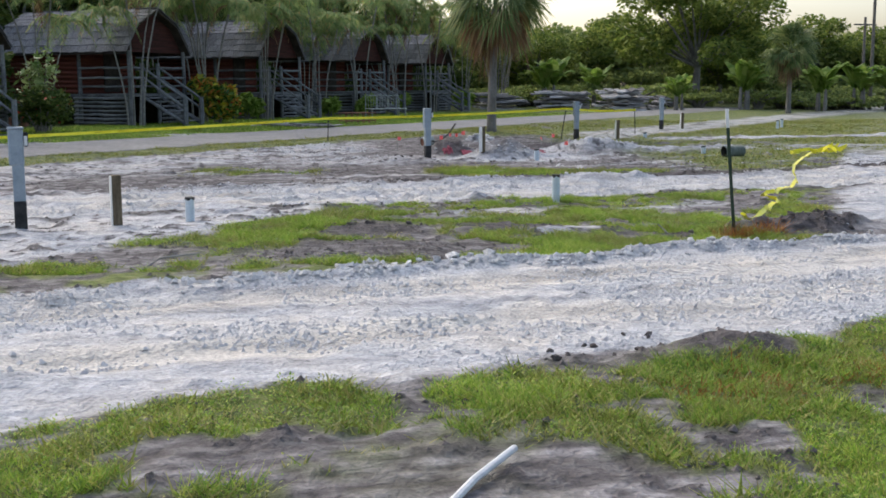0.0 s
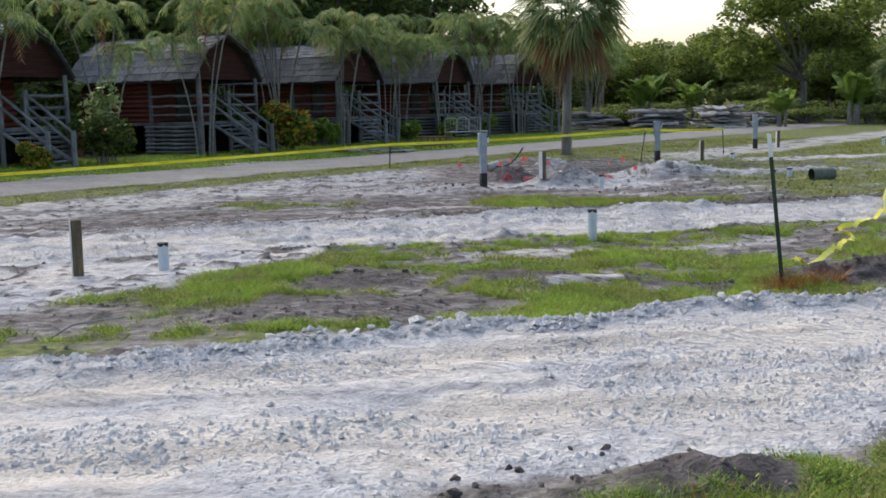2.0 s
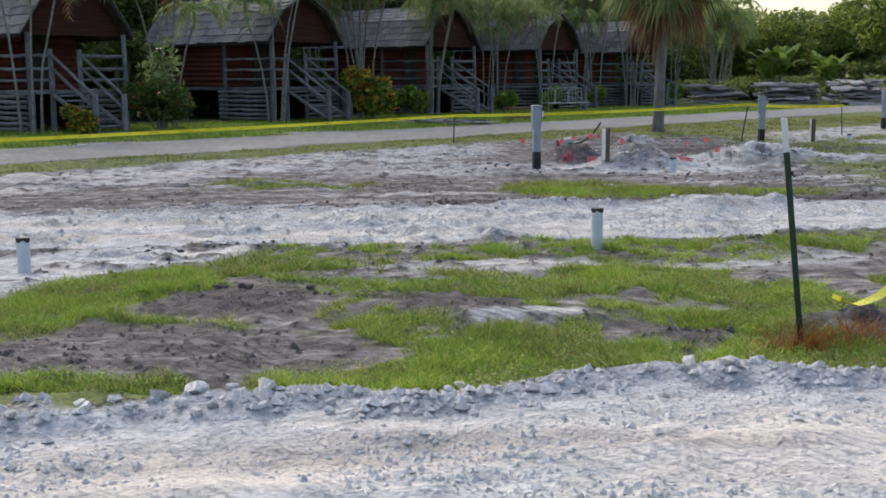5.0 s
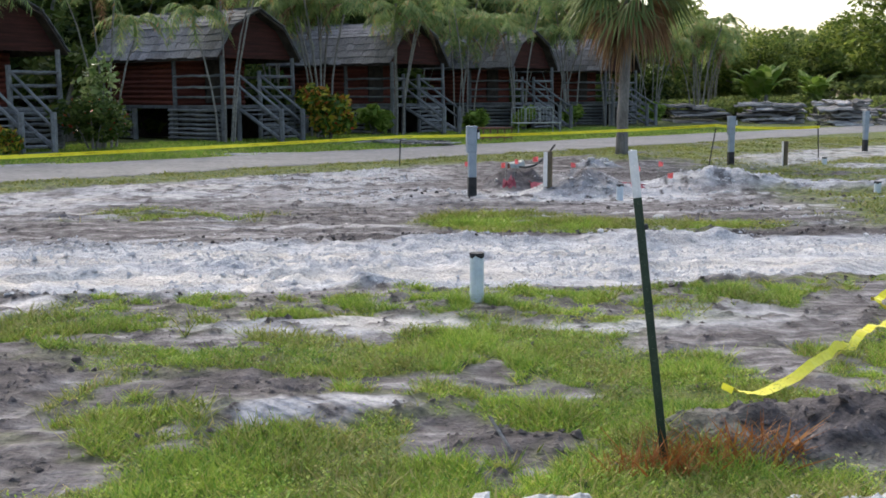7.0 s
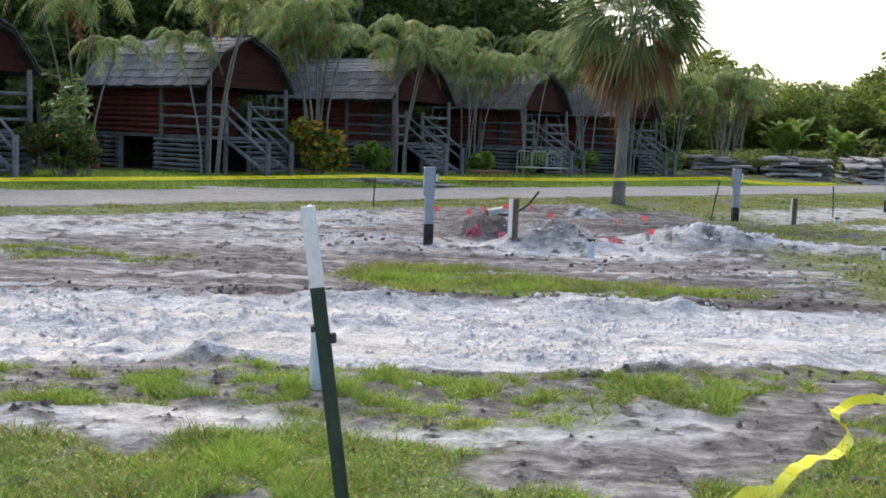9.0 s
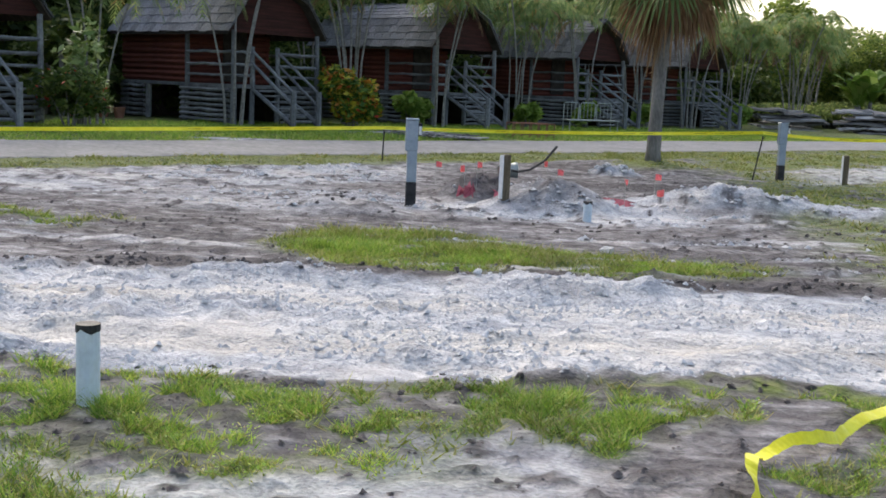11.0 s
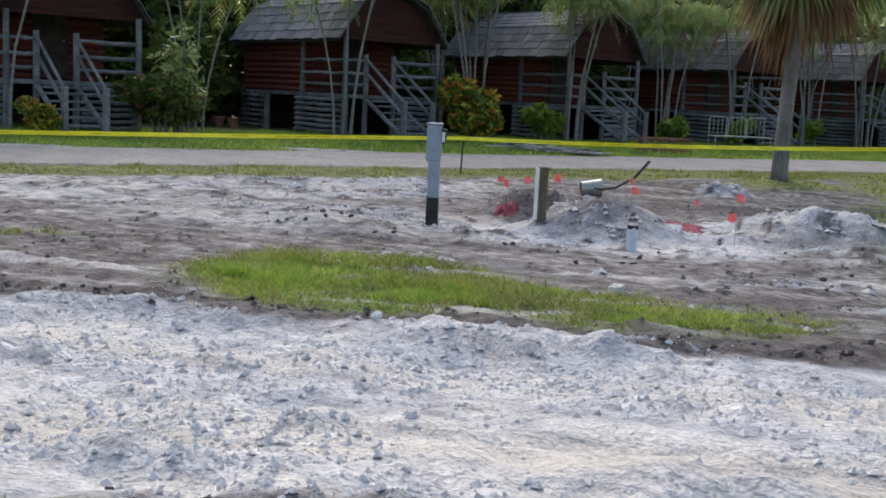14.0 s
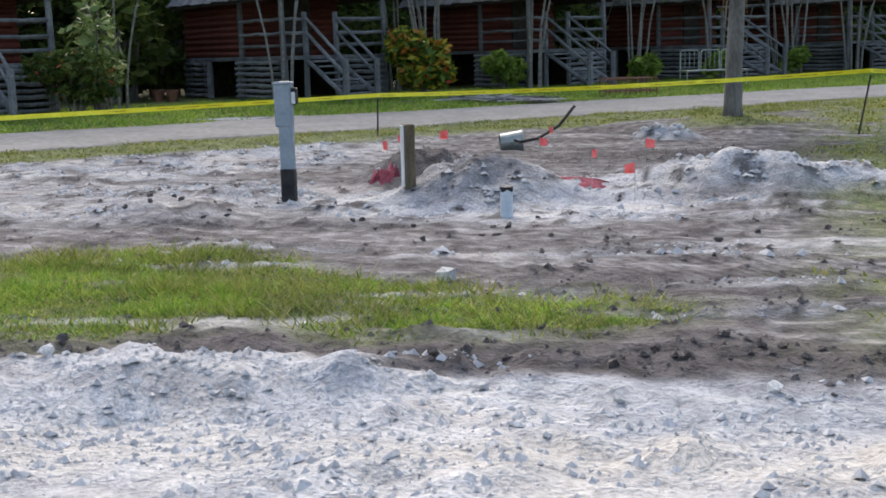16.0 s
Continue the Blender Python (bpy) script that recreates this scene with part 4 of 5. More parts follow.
for k in (-2, -1, 0, 1, 2, 3):
    for j in range(5):
        px, py = at_cabin(0, -7.0 + j * 0.75 + rnd.uniform(-0.3, 0.3), 8.1 * k + 5.6 + rnd.uniform(-0.5, 0.7))
        row.append((px, py, rnd.uniform(1.8, 3.0), rnd.uniform(1.6, 2.2)))
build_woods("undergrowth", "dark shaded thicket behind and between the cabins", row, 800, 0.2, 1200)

croton = stand(build_shrub("croton_bush", "croton bush with yellow-green leaves and red flowers", 1.15, 1.6, 2600, 0.13, M_CROTON, 71, 60), *at_cabin(0, 1.6, 3.2))
stand(build_shrub("sea_grape_bush", "tall loose bush with pale round leaves", 0.85, 2.4, 430, 0.12, M_GRAPE, 73), *at_cabin(-1, 1.0, 3.7))
stand(build_shrub("flowering_bush", "dark bush with orange-red flowers", 1.25, 1.3, 1900, 0.09, M_WOODS, 79, 70), *at_cabin(-1, 1.7, 3.0))
fern = build_shrub("palm_shrub", "low green palm shrub by the cabin wall", 0.7, 1.1, 800, 0.16, M_BANANA, 83)
stand(fern, *at_cabin(1, 0.3, -1.0))
for k, x, y in ((1, 1.4, 3.6), (2, 1.2, -0.6), (2, 0.8, 3.9), (3, 0.9, 3.6)):
    stand_copy(fern, *at_cabin(k, x, y), 60 * k, 0.75 + 0.08 * k)
yellow = stand_copy(croton, *at_cabin(-1, 2.3, 0.1), 50, 0.45)


# ---- grass ----
def build_grass(label, x0, x1, y0, y1, density, tall, seed, material=None, least=0.25, wide=0.006, select=None):
    rng = np.random.default_rng(seed)
    n = int((x1 - x0) * (y1 - y0) * density)
    x, y = rng.uniform(x0, x1, n), rng.uniform(y0, y1, n)
    g = cover(x, y)[0]
    keep = g * (0.4 + 0.9 * fbm(x * 2.5, y * 2.5, seed)) > least + 0.4 * rng.random(n)
    if select is not None:
        keep &= select(x, y)
    x, y = x[keep], y[keep]
    n = len(x)
    z = height(x, y) - 0.01
    tuft = 0.25 + 3.4 * fbm(x * 2.3, y * 2.3, seed + 5) ** 2
    h = tall * tuft * rng.uniform(0.5, 1.3, n)
    a, lean = rng.uniform(0, 6.283, n), rng.uniform(0.2, 1.9, n)
    root = np.stack([x, y, z], 1)
    tip = root + np.stack([np.cos(a) * lean * h, np.sin(a) * lean * h, h], 1)
    b = rng.uniform(0, 6.283, n)
    off = np.stack([np.cos(b), np.sin(b), np.zeros(n)], 1) * (wide * rng.uniform(0.7, 1.5, n))[:, None]
    me = triangles("grass", np.stack([root - off, root + off, tip], 1), material or M_GRASS)
    return tagged(new("grass", me), label, "grass", kind="stuff")


build_grass("rough green grass on the near strip", -8, 1.2, -5.5, 0.4, 6500, 0.035, 1, least=0.4, wide=0.004)
build_grass("bright green grass between the marl tracks", -8, 4.2, 3.4, 9.6, 7000, 0.042, 2, least=0.34, wide=0.004)
build_grass("yellow-green grass island beside the track", -6.5, 4.8, 12, 16.5, 4200, 0.05, 3, least=0.34, wide=0.005)
build_grass("dry straw-coloured blades on the near strip", -8, 1.2, -5.5, 0.4, 1500, 0.045, 21, M_DRYGRASS, 0.2)
build_grass("dry straw-coloured blades between the tracks", -8, 4.2, 3.4, 9.6, 1700, 0.042, 22, M_DRYGRASS, 0.2)
build_grass("dry straw-coloured blades on the grass island", -6.5, 4.8, 12, 16.5, 1500, 0.06, 23, M_DRYGRASS, 0.15)
build_grass("thin dull grass verge along the lane", -14, 7, 12, 34, 480, 0.036, 4, M_DRYGRASS, 0.3, 0.010, lambda x, y: band(-0.74 * x + 0.67 * y, 17.1, 19.4, 0.05) > 0.5)
build_grass("green lawn in front of the cabins", -22, 14, 14, 50, 340, 0.06, 5, None, 0.15, 0.014, lambda x, y: band(-0.74 * x + 0.67 * y, 22.7, 30, 0.05) > 0.5)
build_grass("patchy grass on the open site", 3, 26, 14, 42, 300, 0.038, 6, M_DRYGRASS, 0.25, 0.012, lambda x, y: -0.74 * x + 0.67 * y < 19.2)
build_grass("rust-brown withered grass among the green", -3.2, 0.2, -2.2, -0.3, 800, 0.04, 14, M_RUST, 0.35, 0.006, lambda x, y: blob(x, y, -1.3, -1.2, 0.9, 0.5, 0, 0.6) > 0.4)
build_grass("rust-red withered weeds at the post", 0.4, 1.7, 4.2, 4.8, 1600, 0.08, 15, M_RUST, -0.6, 0.006, lambda x, y: blob(x, y, 1.05, 4.45, 0.45, 0.13, 10, 0.6) > 0.3)


def build_weeds(label, x0, x1, y0, y1, clumps, size, seed, material):
    """Low broad-leaved weeds in small rosettes."""
    rng = np.random.default_rng(seed)
    cx, cy = rng.uniform(x0, x1, clumps), rng.uniform(y0, y1, clumps)
    keep = cover(cx, cy)[0] * (0.5 + fbm(cx * 1.3, cy * 1.3, seed)) > 0.3 + 0.5 * rng.random(clumps)
    cx, cy = np.repeat(cx[keep], 9), np.repeat(cy[keep], 9)
    n = len(cx)
    a, r = rng.uniform(0, 6.283, n), rng.uniform(0.01, 0.07, n)
    x, y = cx + r * np.cos(a), cy + r * np.sin(a)
    root = np.stack([x, y, height(x, y) + rng.uniform(0.0, 0.05, n)], 1)
    out = np.stack([np.cos(a), np.sin(a), rng.uniform(-0.2, 0.9, n)], 1) * (size * rng.uniform(0.6, 1.5, n))[:, None]
    side = np.stack([-np.sin(a), np.cos(a), rng.uniform(-0.4, 0.4, n)], 1) * (size * 0.3 * rng.uniform(0.7, 1.3, n))[:, None]
    me = quads("weeds", np.stack([root, root + out * 0.5 + side, root + out, root + out * 0.5 - side], 1), material)
    tagged(new("weeds", me), label, "weeds", kind="stuff")


build_weeds("low broad-leaved weeds on the near strip", -8, 1.2, -4.5, 0.3, 7000, 0.017, 151, M_GRASS)
build_weeds("low broad-leaved weeds between the tracks", -7, 4.2, 3.5, 9.4, 9000, 0.017, 152, M_GRASS)
build_weeds("withered weeds on the near strip", -8, 1.2, -4.5, 0.3, 2200, 0.014, 153, M_DRYGRASS)
build_weeds("withered weeds between the tracks", -7, 4.2, 3.5, 9.4, 2600, 0.014, 154, M_DRYGRASS)


# ---- posts, pipes, tape ----
def build_pedestal():
    p = thing("utility_pedestal", "grey-blue metal utility pedestal with black base", "pedestal", group="utility pedestals")
    part("post", Shape().box(-0.065, 0.065, -0.055, 0.055, 0.31, 1.05, 0.008), M_PEDESTAL, p)
    part("base", Shape().box(-0.068, 0.068, -0.058, 0.058, -0.15, 0.315, 0.008), M_BLACK, p, "black-coated lower post")
    part("head", Shape().box(-0.095, 0.07, -0.065, 0.065, 0.72, 1.13, 0.015), M_PEDESTAL, p)
    part("cap", Shape().box(-0.1, 0.08, -0.075, 0.075, 1.12, 1.15, 0.012), M_PEDESTAL, p)
    meter = part("socket_box", Shape().box(0.068, 0.12, -0.055, 0.055, 0.93, 1.09, 0.01), M_BLACK, p, "dark socket box")
    part("label_plate", Shape().box(0.075, 0.112, -0.061, -0.055, 0.94, 1.05, 0.002), M_WHITE, meter, "white label plate")
    return p


def build_post(tall, wide):
    p = thing("wooden_post", "short square brown wooden post", "post", group="wooden posts")
    part("timber", Shape().box(-wide / 2, wide / 2, -wide / 2, wide / 2, -0.15, tall, 0.01), M_POSTWOOD, p)
    part("face", Shape().box(-wide / 2 - 0.012, -wide / 2, -wide / 2 + 0.004, wide / 2 - 0.004, 0.0, tall - 0.01, 0.003), M_WHITE, p, "thin white face on one side of the post")
    return p


def build_pipe(tall, r):
    p = thing("standpipe", "upright white plastic pipe stub with dark cap", "pipe", group="white pipe stubs")
    sh = Shape().tube([(0, 0, -0.15), (0, 0, tall)], r, 18, False).tube([(0, 0, tall), (0, 0, tall - 0.1)], r * 0.88, 18, False)
    for i in range(18):
        a, b = 2 * math.pi * i / 18, 2 * math.pi * (i + 1) / 18
        sh.quad(*[(q * math.cos(t), q * math.sin(t), tall) for q, t in ((r * 0.88, a), (r, a), (r, b), (r * 0.88, b))])
    part("tube", sh, M_PVC, p, smooth=False)
    rag, rnd = Shape(), random.Random(9)
    drop = [rnd.uniform(0.012, 0.05) for _ in range(14)]
    for i in range(14):
        a, b = 2 * math.pi * i / 14, 2 * math.pi * (i + 1) / 14
        low = [(r * 1.05 * math.cos(t), r * 1.05 * math.sin(t), tall - drop[k % 14]) for k, t in ((i, a), (i + 1, b))]
        top = [(r * 1.06 * math.cos(t), r * 1.06 * math.sin(t), tall + 0.006) for t in (a, b)]
        rag.quad(low[0], low[1], top[1], top[0]).quad(top[0], top[1], (0.0, 0.0, tall + 0.002))
    part("cap", rag, M_BLACK, p, "dark rag cap")
    return p


ped = build_pedestal()
stand(ped, 0.16, 18.35, 12)
for x, y, turn in ((6.3, 26.5, 14), (-6.72, 6.75, 10), (11.7, 33.0, 20)):
    stand_copy(ped, x, y, turn)
post = build_post(0.58, 0.105)
stand(post, 1.41, 18.3, 33)
for x, y, turn in ((-5.67, 6.8, 15), (7.4, 25.9, 4), (12.6, 33.2, 0)):
    stand_copy(post, x, y, turn)
pipe = build_pipe(0.43, 0.055)
stand(pipe, 0.13, 8.45, 0, 1.0, 0.05)
for x, y, sink in ((-4.85, 7.12, 0.14), (2.5, 17.65, 0.2), (6.9, 18.6, 0.25), (16.1, 32.5, 0.1), (16.8, 33.5, 0.1), (8.4, 26.2, 0.25)):
    c = stand_copy(pipe, x, y, 30)
    c.location.z -= sink


def build_t_post():
    p = thing("steel_t_post", "leaning dark green steel T-post with white top", "post")
    for name, z0, z1, mat in (("shaft", -0.2, 1.19, M_GREEN), ("painted_top", 1.19, 1.39, M_WHITE)):
        sh = Shape().box(-0.018, 0.018, -0.004, 0.004, z0, z1, 0.002).box(-0.004, 0.004, 0.0045, 0.034, z0, z1, 0.002)
        part(name, sh, mat, p, "white-painted tip" if mat is M_WHITE else "")
    for k in range(24):
        z = 0.1 + k * 0.053
        part("stud", Shape().box(-0.004, 0.004, -0.009, -0.0045, z, z + 0.009, 0.001), M_GREEN if z < 1.18 else M_WHITE, p)
    part("clip", Shape().box(0.016, 0.032, -0.008, 0.008, 1.05, 1.075, 0.003), M_BLACK, p)
    return p


tp = build_t_post()
tp.matrix_basis = pose(0.91, 4.47, 0.0, 4, -7.6, 0)


def build_stake(x, y, tall, lean, turn):
    p = thing("tape_stake", "thin dark metal stake that holds the tape", "stake", group="tape stakes")
    part("rod", Shape().tube([(0, 0, -0.2), (0, 0, tall)], 0.014, 6), M_BLACK, p)
    part("hook", Shape().tube([(0, 0, tall - 0.05), (0.04, 0, tall - 0.03), (0.04, 0, tall)], 0.006, 5), M_BLACK, p)
    p.matrix_basis = pose(x, y, ground_z(x, y), 0, lean, turn)


build_stake(-1.42, 25.1, 0.60, 2, 0)
build_stake(5.75, 26.3, 0.88, 9, 0)
build_stake(9.0, 28.6, 0.85, -3, 0)


def build_tape(points, seed, width=0.064, sag=0.05, twist=0.25):
    """A ribbon through the points that hangs a little between them."""
    rnd = random.Random(seed)
    sh, ink = Shape(), Shape()
    for a, b in zip(points, points[1:]):
        a, b = Vector(a), Vector(b)
        n = max(4, int((b - a).length / 0.35))
        flat = (b - a).cross(Vector((0, 0, 1))).normalized()
        prev = None
        for i in range(n + 1):
            t = i / n
            p = a.lerp(b, t) + Vector((0, 0, -sag * 4 * t * (1 - t)))
            roll = twist * math.sin(i * 0.5 + seed)
            up = Vector((0, 0, math.cos(roll))) + flat * math.sin(roll)
            edge = (p + up * width / 2, p - up * width / 2)
            if prev:
                sh.quad(prev[0], edge[0], edge[1], prev[1])
                if rnd.random() < 0.45:
                    for sgn in (-1, 1):
                        q = [prev[0].lerp(prev[1], 0.44), edge[0].lerp(edge[1], 0.44), edge[0].lerp(edge[1], 0.56), prev[0].lerp(prev[1], 0.56)]
                        c = sum(q, Vector()) / 4
                        ink.quad(*[c + (k - c) * 0.7 + flat * 0.003 * sgn for k in q])
            prev = edge
    tape = thing("barrier_tape", "yellow plastic barrier tape stretched between stakes", "tape")
    part("ribbon", sh, M_TAPE, tape)
    tagged(part("print", ink, M_TAPEINK, tape, "black printed bars"), kind="stuff")


build_tape([(-14.0, 11.4, 0.62), (-1.42, 25.1, 0.71), (5.88, 26.3, 0.92), (9.0, 28.6, 0.82)], 4)


def build_loose_tape():
    """Crumpled tape that lies from the soil mound to a heap farther off."""
    sh = Shape()
    path = [(1.32, 5.12), (1.56, 5.44), (2.09, 6.15), (2.36, 6.53), (2.62, 6.97), (2.88, 7.3), (3.08, 7.64), (3.13, 7.85), (3.14, 8.1), (3.2, 8.33), (3.35, 8.5), (3.55, 8.6), (3.75, 8.9), (4.3, 9.6), (4.8, 10.3), (5.6, 11.8), (6.1, 12.8), (7.5, 15.2), (9.2, 17.6)]
    prev, rnd = None, random.Random(6)
    pts = []
    for k in range(len(path) - 1):
        p0, p1, p2, p3 = (Vector(path[min(max(q, 0), len(path) - 1)]) for q in (k - 1, k, k + 1, k + 2))
        for t in (0, 0.125, 0.25, 0.375, 0.5, 0.625, 0.75, 0.875):
            p = 0.5 * (2 * p1 + (p2 - p0) * t + (2 * p0 - 5 * p1 + 4 * p2 - p3) * t * t + (3 * p1 - p0 - 3 * p2 + p3) * t ** 3)
            pts.append((p.x, p.y))
    for i, (x, y) in enumerate(pts):
        nx, ny = pts[min(i + 1, len(pts) - 1)]
        way = Vector((nx - x, ny - y, 0)).normalized() if (nx, ny) != (x, y) else Vector((1, 0, 0))
        roll = 0.95 + 0.5 * math.sin(i * 0.19 + 0.6)
        flat = Vector((-way.y, way.x, 0)) * math.sin(roll) + Vector((0, 0, math.cos(roll)))
        p = Vector((x, y, max(ground_z(x + a, y + b) for a in (-0.06, 0, 0.06) for b in (-0.06, 0, 0.06)) + 0.05 + 0.02 * math.sin(i * 0.4) + 0.01 * rnd.random()))
        edge = (p + flat * 0.03, p - flat * 0.03)
        if prev:
            sh.quad(prev[0], edge[0], edge[1], prev[1])
        prev = edge
    tape = thing("loose_tape", "loose crumpled yellow barrier tape on the soil", "tape")
    part("ribbon", sh, M_TAPE, tape)
    for k in range(12):
        a = rnd.uniform(0, 6.28)
        p = Vector((9.4 + rnd.uniform(-0.6, 0.8), 17.8 + rnd.uniform(-0.3, 0.3), 0))
        p.z = ground_z(p.x, p.y) + 0.03
        q = p + Vector((0.4 * math.cos(a), 0.2 * math.sin(a), rnd.uniform(0.0, 0.18)))
        r = q + Vector((0.3 * math.cos(a + 1), 0.2 * math.sin(a + 1), -0.1))
        up = Vector((0.02, 0.02, 0.07))
        part("loop", Shape().quad(p, q, q + up, p + up).quad(q, r, r + up, q + up), M_TAPE, tape)


build_loose_tape()


# ---- marker flags, culvert, debris ----
def build_flag():
    f = thing("marker_flag", "small pink marker flag on a thin wire", "flag", group="marker flags")
    part("wire", Shape().tube([(0, 0, -0.1), (0, 0, 0.36)], 0.0025, 5), M_STEEL, f)
    part("flag", Shape().quad((0, 0, 0.36), (0.06, 0.02, 0.35), (0.09, -0.02, 0.34), (0.09, -0.02, 0.27), (0.05, 0.02, 0.26), (0, 0, 0.27)), M_FLAG, f)
    return f


flag = build_flag()
stand(flag, 0.04, 21.9, 10)
for x, y, turn in ((0.92, 19.65, 60), (0.75, 19.55, 150), (1.34, 19.8, 190), (2.04, 21.1, 20), (1.83, 22.9, 140), (3.0, 19.0, 80), (3.43, 19.6, 30), (3.48, 18.45, 200)):
    stand_copy(flag, x, y, turn)


def build_rock(r, seed, flat=0.75):
    """A broken angular lump."""
    rnd = random.Random(seed)
    bm = bmesh.new()
    for k in range(13):
        p = Vector((rnd.gauss(0, 1), rnd.gauss(0, 1), rnd.gauss(0, 1))).normalized() * r * rnd.uniform(0.7, 1.1)
        bm.verts.new((p.x, p.y * 0.85, p.z * flat))
    hull = bmesh.ops.convex_hull(bm, input=bm.verts[:])
    bmesh.ops.delete(bm, geom=[v for v in bm.verts if not v.link_faces], context="VERTS")
    me = bpy.data.meshes.new("rock")
    bm.to_mesh(me)
    bm.free()
    return me


def scatter_rocks():
    """Loose lumps that can be told apart along the edges of the tracks."""
    rnd = random.Random(31)
    white, black = [], []
    for i in range(6):
        a, b = build_rock(0.06, 100 + i), build_rock(0.06, 200 + i)
        a.materials.append(M_MARL)
        b.materials.append(M_CLOD)
        white.append(a)
        black.append(b)

    def lay(name, label, meshes, x, y, s, group):
        o = tagged(new(name, rnd.choice(meshes)), label, name.split("_")[-1], group)
        o.matrix_basis = pose(x, y, ground_z(x, y) + 0.015 * s, rnd.uniform(-20, 20), rnd.uniform(-20, 20), rnd.uniform(0, 360)) @ Matrix.Diagonal((s, s * rnd.uniform(0.7, 1.1), s * rnd.uniform(0.7, 1.0), 1))

    for i in range(110):
        x = rnd.uniform(-4.6, 2.4)
        lay("limestone_lump", "pale limestone lump beside the track", white, x, 3.6 + 0.23 * x + rnd.gauss(0, 0.09), rnd.uniform(0.2, 0.8), "limestone lumps")
    for i in range(60):
        x = rnd.uniform(-4, 8)
        lay("limestone_lump", "pale limestone lump on the marl track", white, x, rnd.choice((9.3, 12.2, 18.6, 19.8)) + 0.18 * x * (rnd.random() < 0.9) + rnd.gauss(0, 0.2), rnd.uniform(0.3, 0.9), "limestone lumps")
    for i in range(90):
        x = rnd.uniform(-3, 6)
        lay("soil_clod", "dark clod of turned soil", black, x, 12.7 + 0.18 * x + rnd.gauss(0, 0.12), rnd.uniform(0.25, 0.75), "soil clods")
    for i in range(40):
        x = rnd.uniform(-5, 5)
        lay("soil_clod", "dark clod of turned soil", black, x, 9.05 + 0.18 * x + rnd.gauss(0, 0.12), rnd.uniform(0.25, 0.7), "soil clods")
    for cx, cy, n, sp in ((1.95, 4.98, 34, 0.36), (0.25, 4.78, 6, 0.15), (-2.7, 6.2, 10, 0.3), (1.0, 20.2, 16, 0.3), (-0.5, 17.3, 10, 0.35), (2.4, 16.9, 16, 0.8), (5, 17.2, 20, 1.2), (-2.2, -0.1, 10, 0.4)):
        for i in range(n):
            lay("soil_clod", "dark clod of turned soil", black, cx + rnd.gauss(0, sp), cy + rnd.gauss(0, sp * 0.6), rnd.uniform(0.3, 0.85), "soil clods")
    lay("limestone_boulder", "single white limestone rock on bare soil", white, 2.7, 15.2, 2.0, "")
    for i in range(14):
        lay("limestone_lump", "pale limestone lump on the heap by the palm", white, 3.05 + rnd.gauss(0, 0.22), 25.3 + rnd.gauss(0, 0.15), rnd.uniform(0.6, 1.5), "limestone lumps")
    for x, y, s in ((-2.45, 3.18, 1.5), (-2.28, 3.22, 1.2), (-2.62, 3.1, 1.1), (-2.1, 3.2, 1.3), (-3.0, 3.08, 0.9), (0.1, 3.75, 1.2), (0.3, 3.72, 1.1)):
        lay("limestone_lump", "large pale limestone lump on the track's edge", white, x, y, s, "limestone lumps")


def scatter_rubble(name, label, material, count, area, biggest, accept, seed):
    """Small broken stones, too many to count, as one mesh."""
    rng = np.random.default_rng(seed)
    x, y = rng.uniform(area[0], area[1], count), rng.uniform(area[2], area[3], count)
    keep = accept(x, y, rng.random(count))
    x, y = x[keep], y[keep]
    n = len(x)
    size = 0.008 + biggest * rng.random(n) ** 4
    z = height(x, y)
    spin = rng.uniform(0, 6.283, n)
    ring = []
    for k in range(5):
        jit = size * (0.7 + 0.6 * rng.random(n))
        ring.append(np.stack([x + jit * np.cos(spin + k * 1.257), y + jit * np.sin(spin + k * 1.257), z - 0.3 * size + 0.5 * size * rng.random(n)], 1))
    top = np.stack([x + size * rng.uniform(-0.4, 0.4, n), y + size * rng.uniform(-0.4, 0.4, n), z + size * rng.uniform(0.5, 1.0, n)], 1)
    tri = [np.stack([ring[k], ring[(k + 1) % 5], top], 1) for k in range(5)]
    tagged(new(name, triangles(name, np.concatenate(tri), material)), label, "rubble", kind="stuff")


def white_rubble(x, y, dice):
    grass, marl, dark, tread, packed, v = cover(x, y)
    amount = 3.2 * (fbm(x * 0.9, y * 1.6, 91) - 0.46) + 0.5 * ((x > -1.8) & (v < 2.2)) + 0.6 * (np.abs(v - 3.55) < 0.25) + 0.2 * (v > 9)
    return (marl > 0.45) & (dice < amount)


def edge_rubble(x, y, dice):
    v = cover(x, y)[-1]
    off = np.abs(v - 0.05 * (x + 1) - 3.5)
    return dice < 0.6 * np.clip(1 - off / 0.2, 0, 1) ** 1.5 * (0.1 + 1.5 * step(0.35, 0.65, fbm(x * 1.6, y * 1.6, 137)))


def dark_rubble(x, y, dice):
    grass, marl, dark, tread, packed, v = cover(x, y)
    return (dark * (1 - 0.6 * grass) > 0.35) & (dice < 0.6)


scatter_rocks()
scatter_rubble("rubble", "fine white limestone rubble on the tracks", M_RUBBLE, 70000, (-7, 8, -0.5, 5), 0.021, white_rubble, 77)
scatter_rubble("rubble", "fine white limestone rubble on the far track", M_RUBBLE, 48000, (-7, 9, 8.5, 13.5), 0.024, white_rubble, 78)
scatter_rubble("rubble", "ridge of broken limestone along the track's edge", M_RUBBLE, 42000, (-5, 3, 2.4, 4.6), 0.034, edge_rubble, 84)
scatter_rubble("rubble", "broken pale rubble on the spoil heaps", M_RUBBLE, 42000, (-4, 10, 14, 26), 0.04, white_rubble, 79)
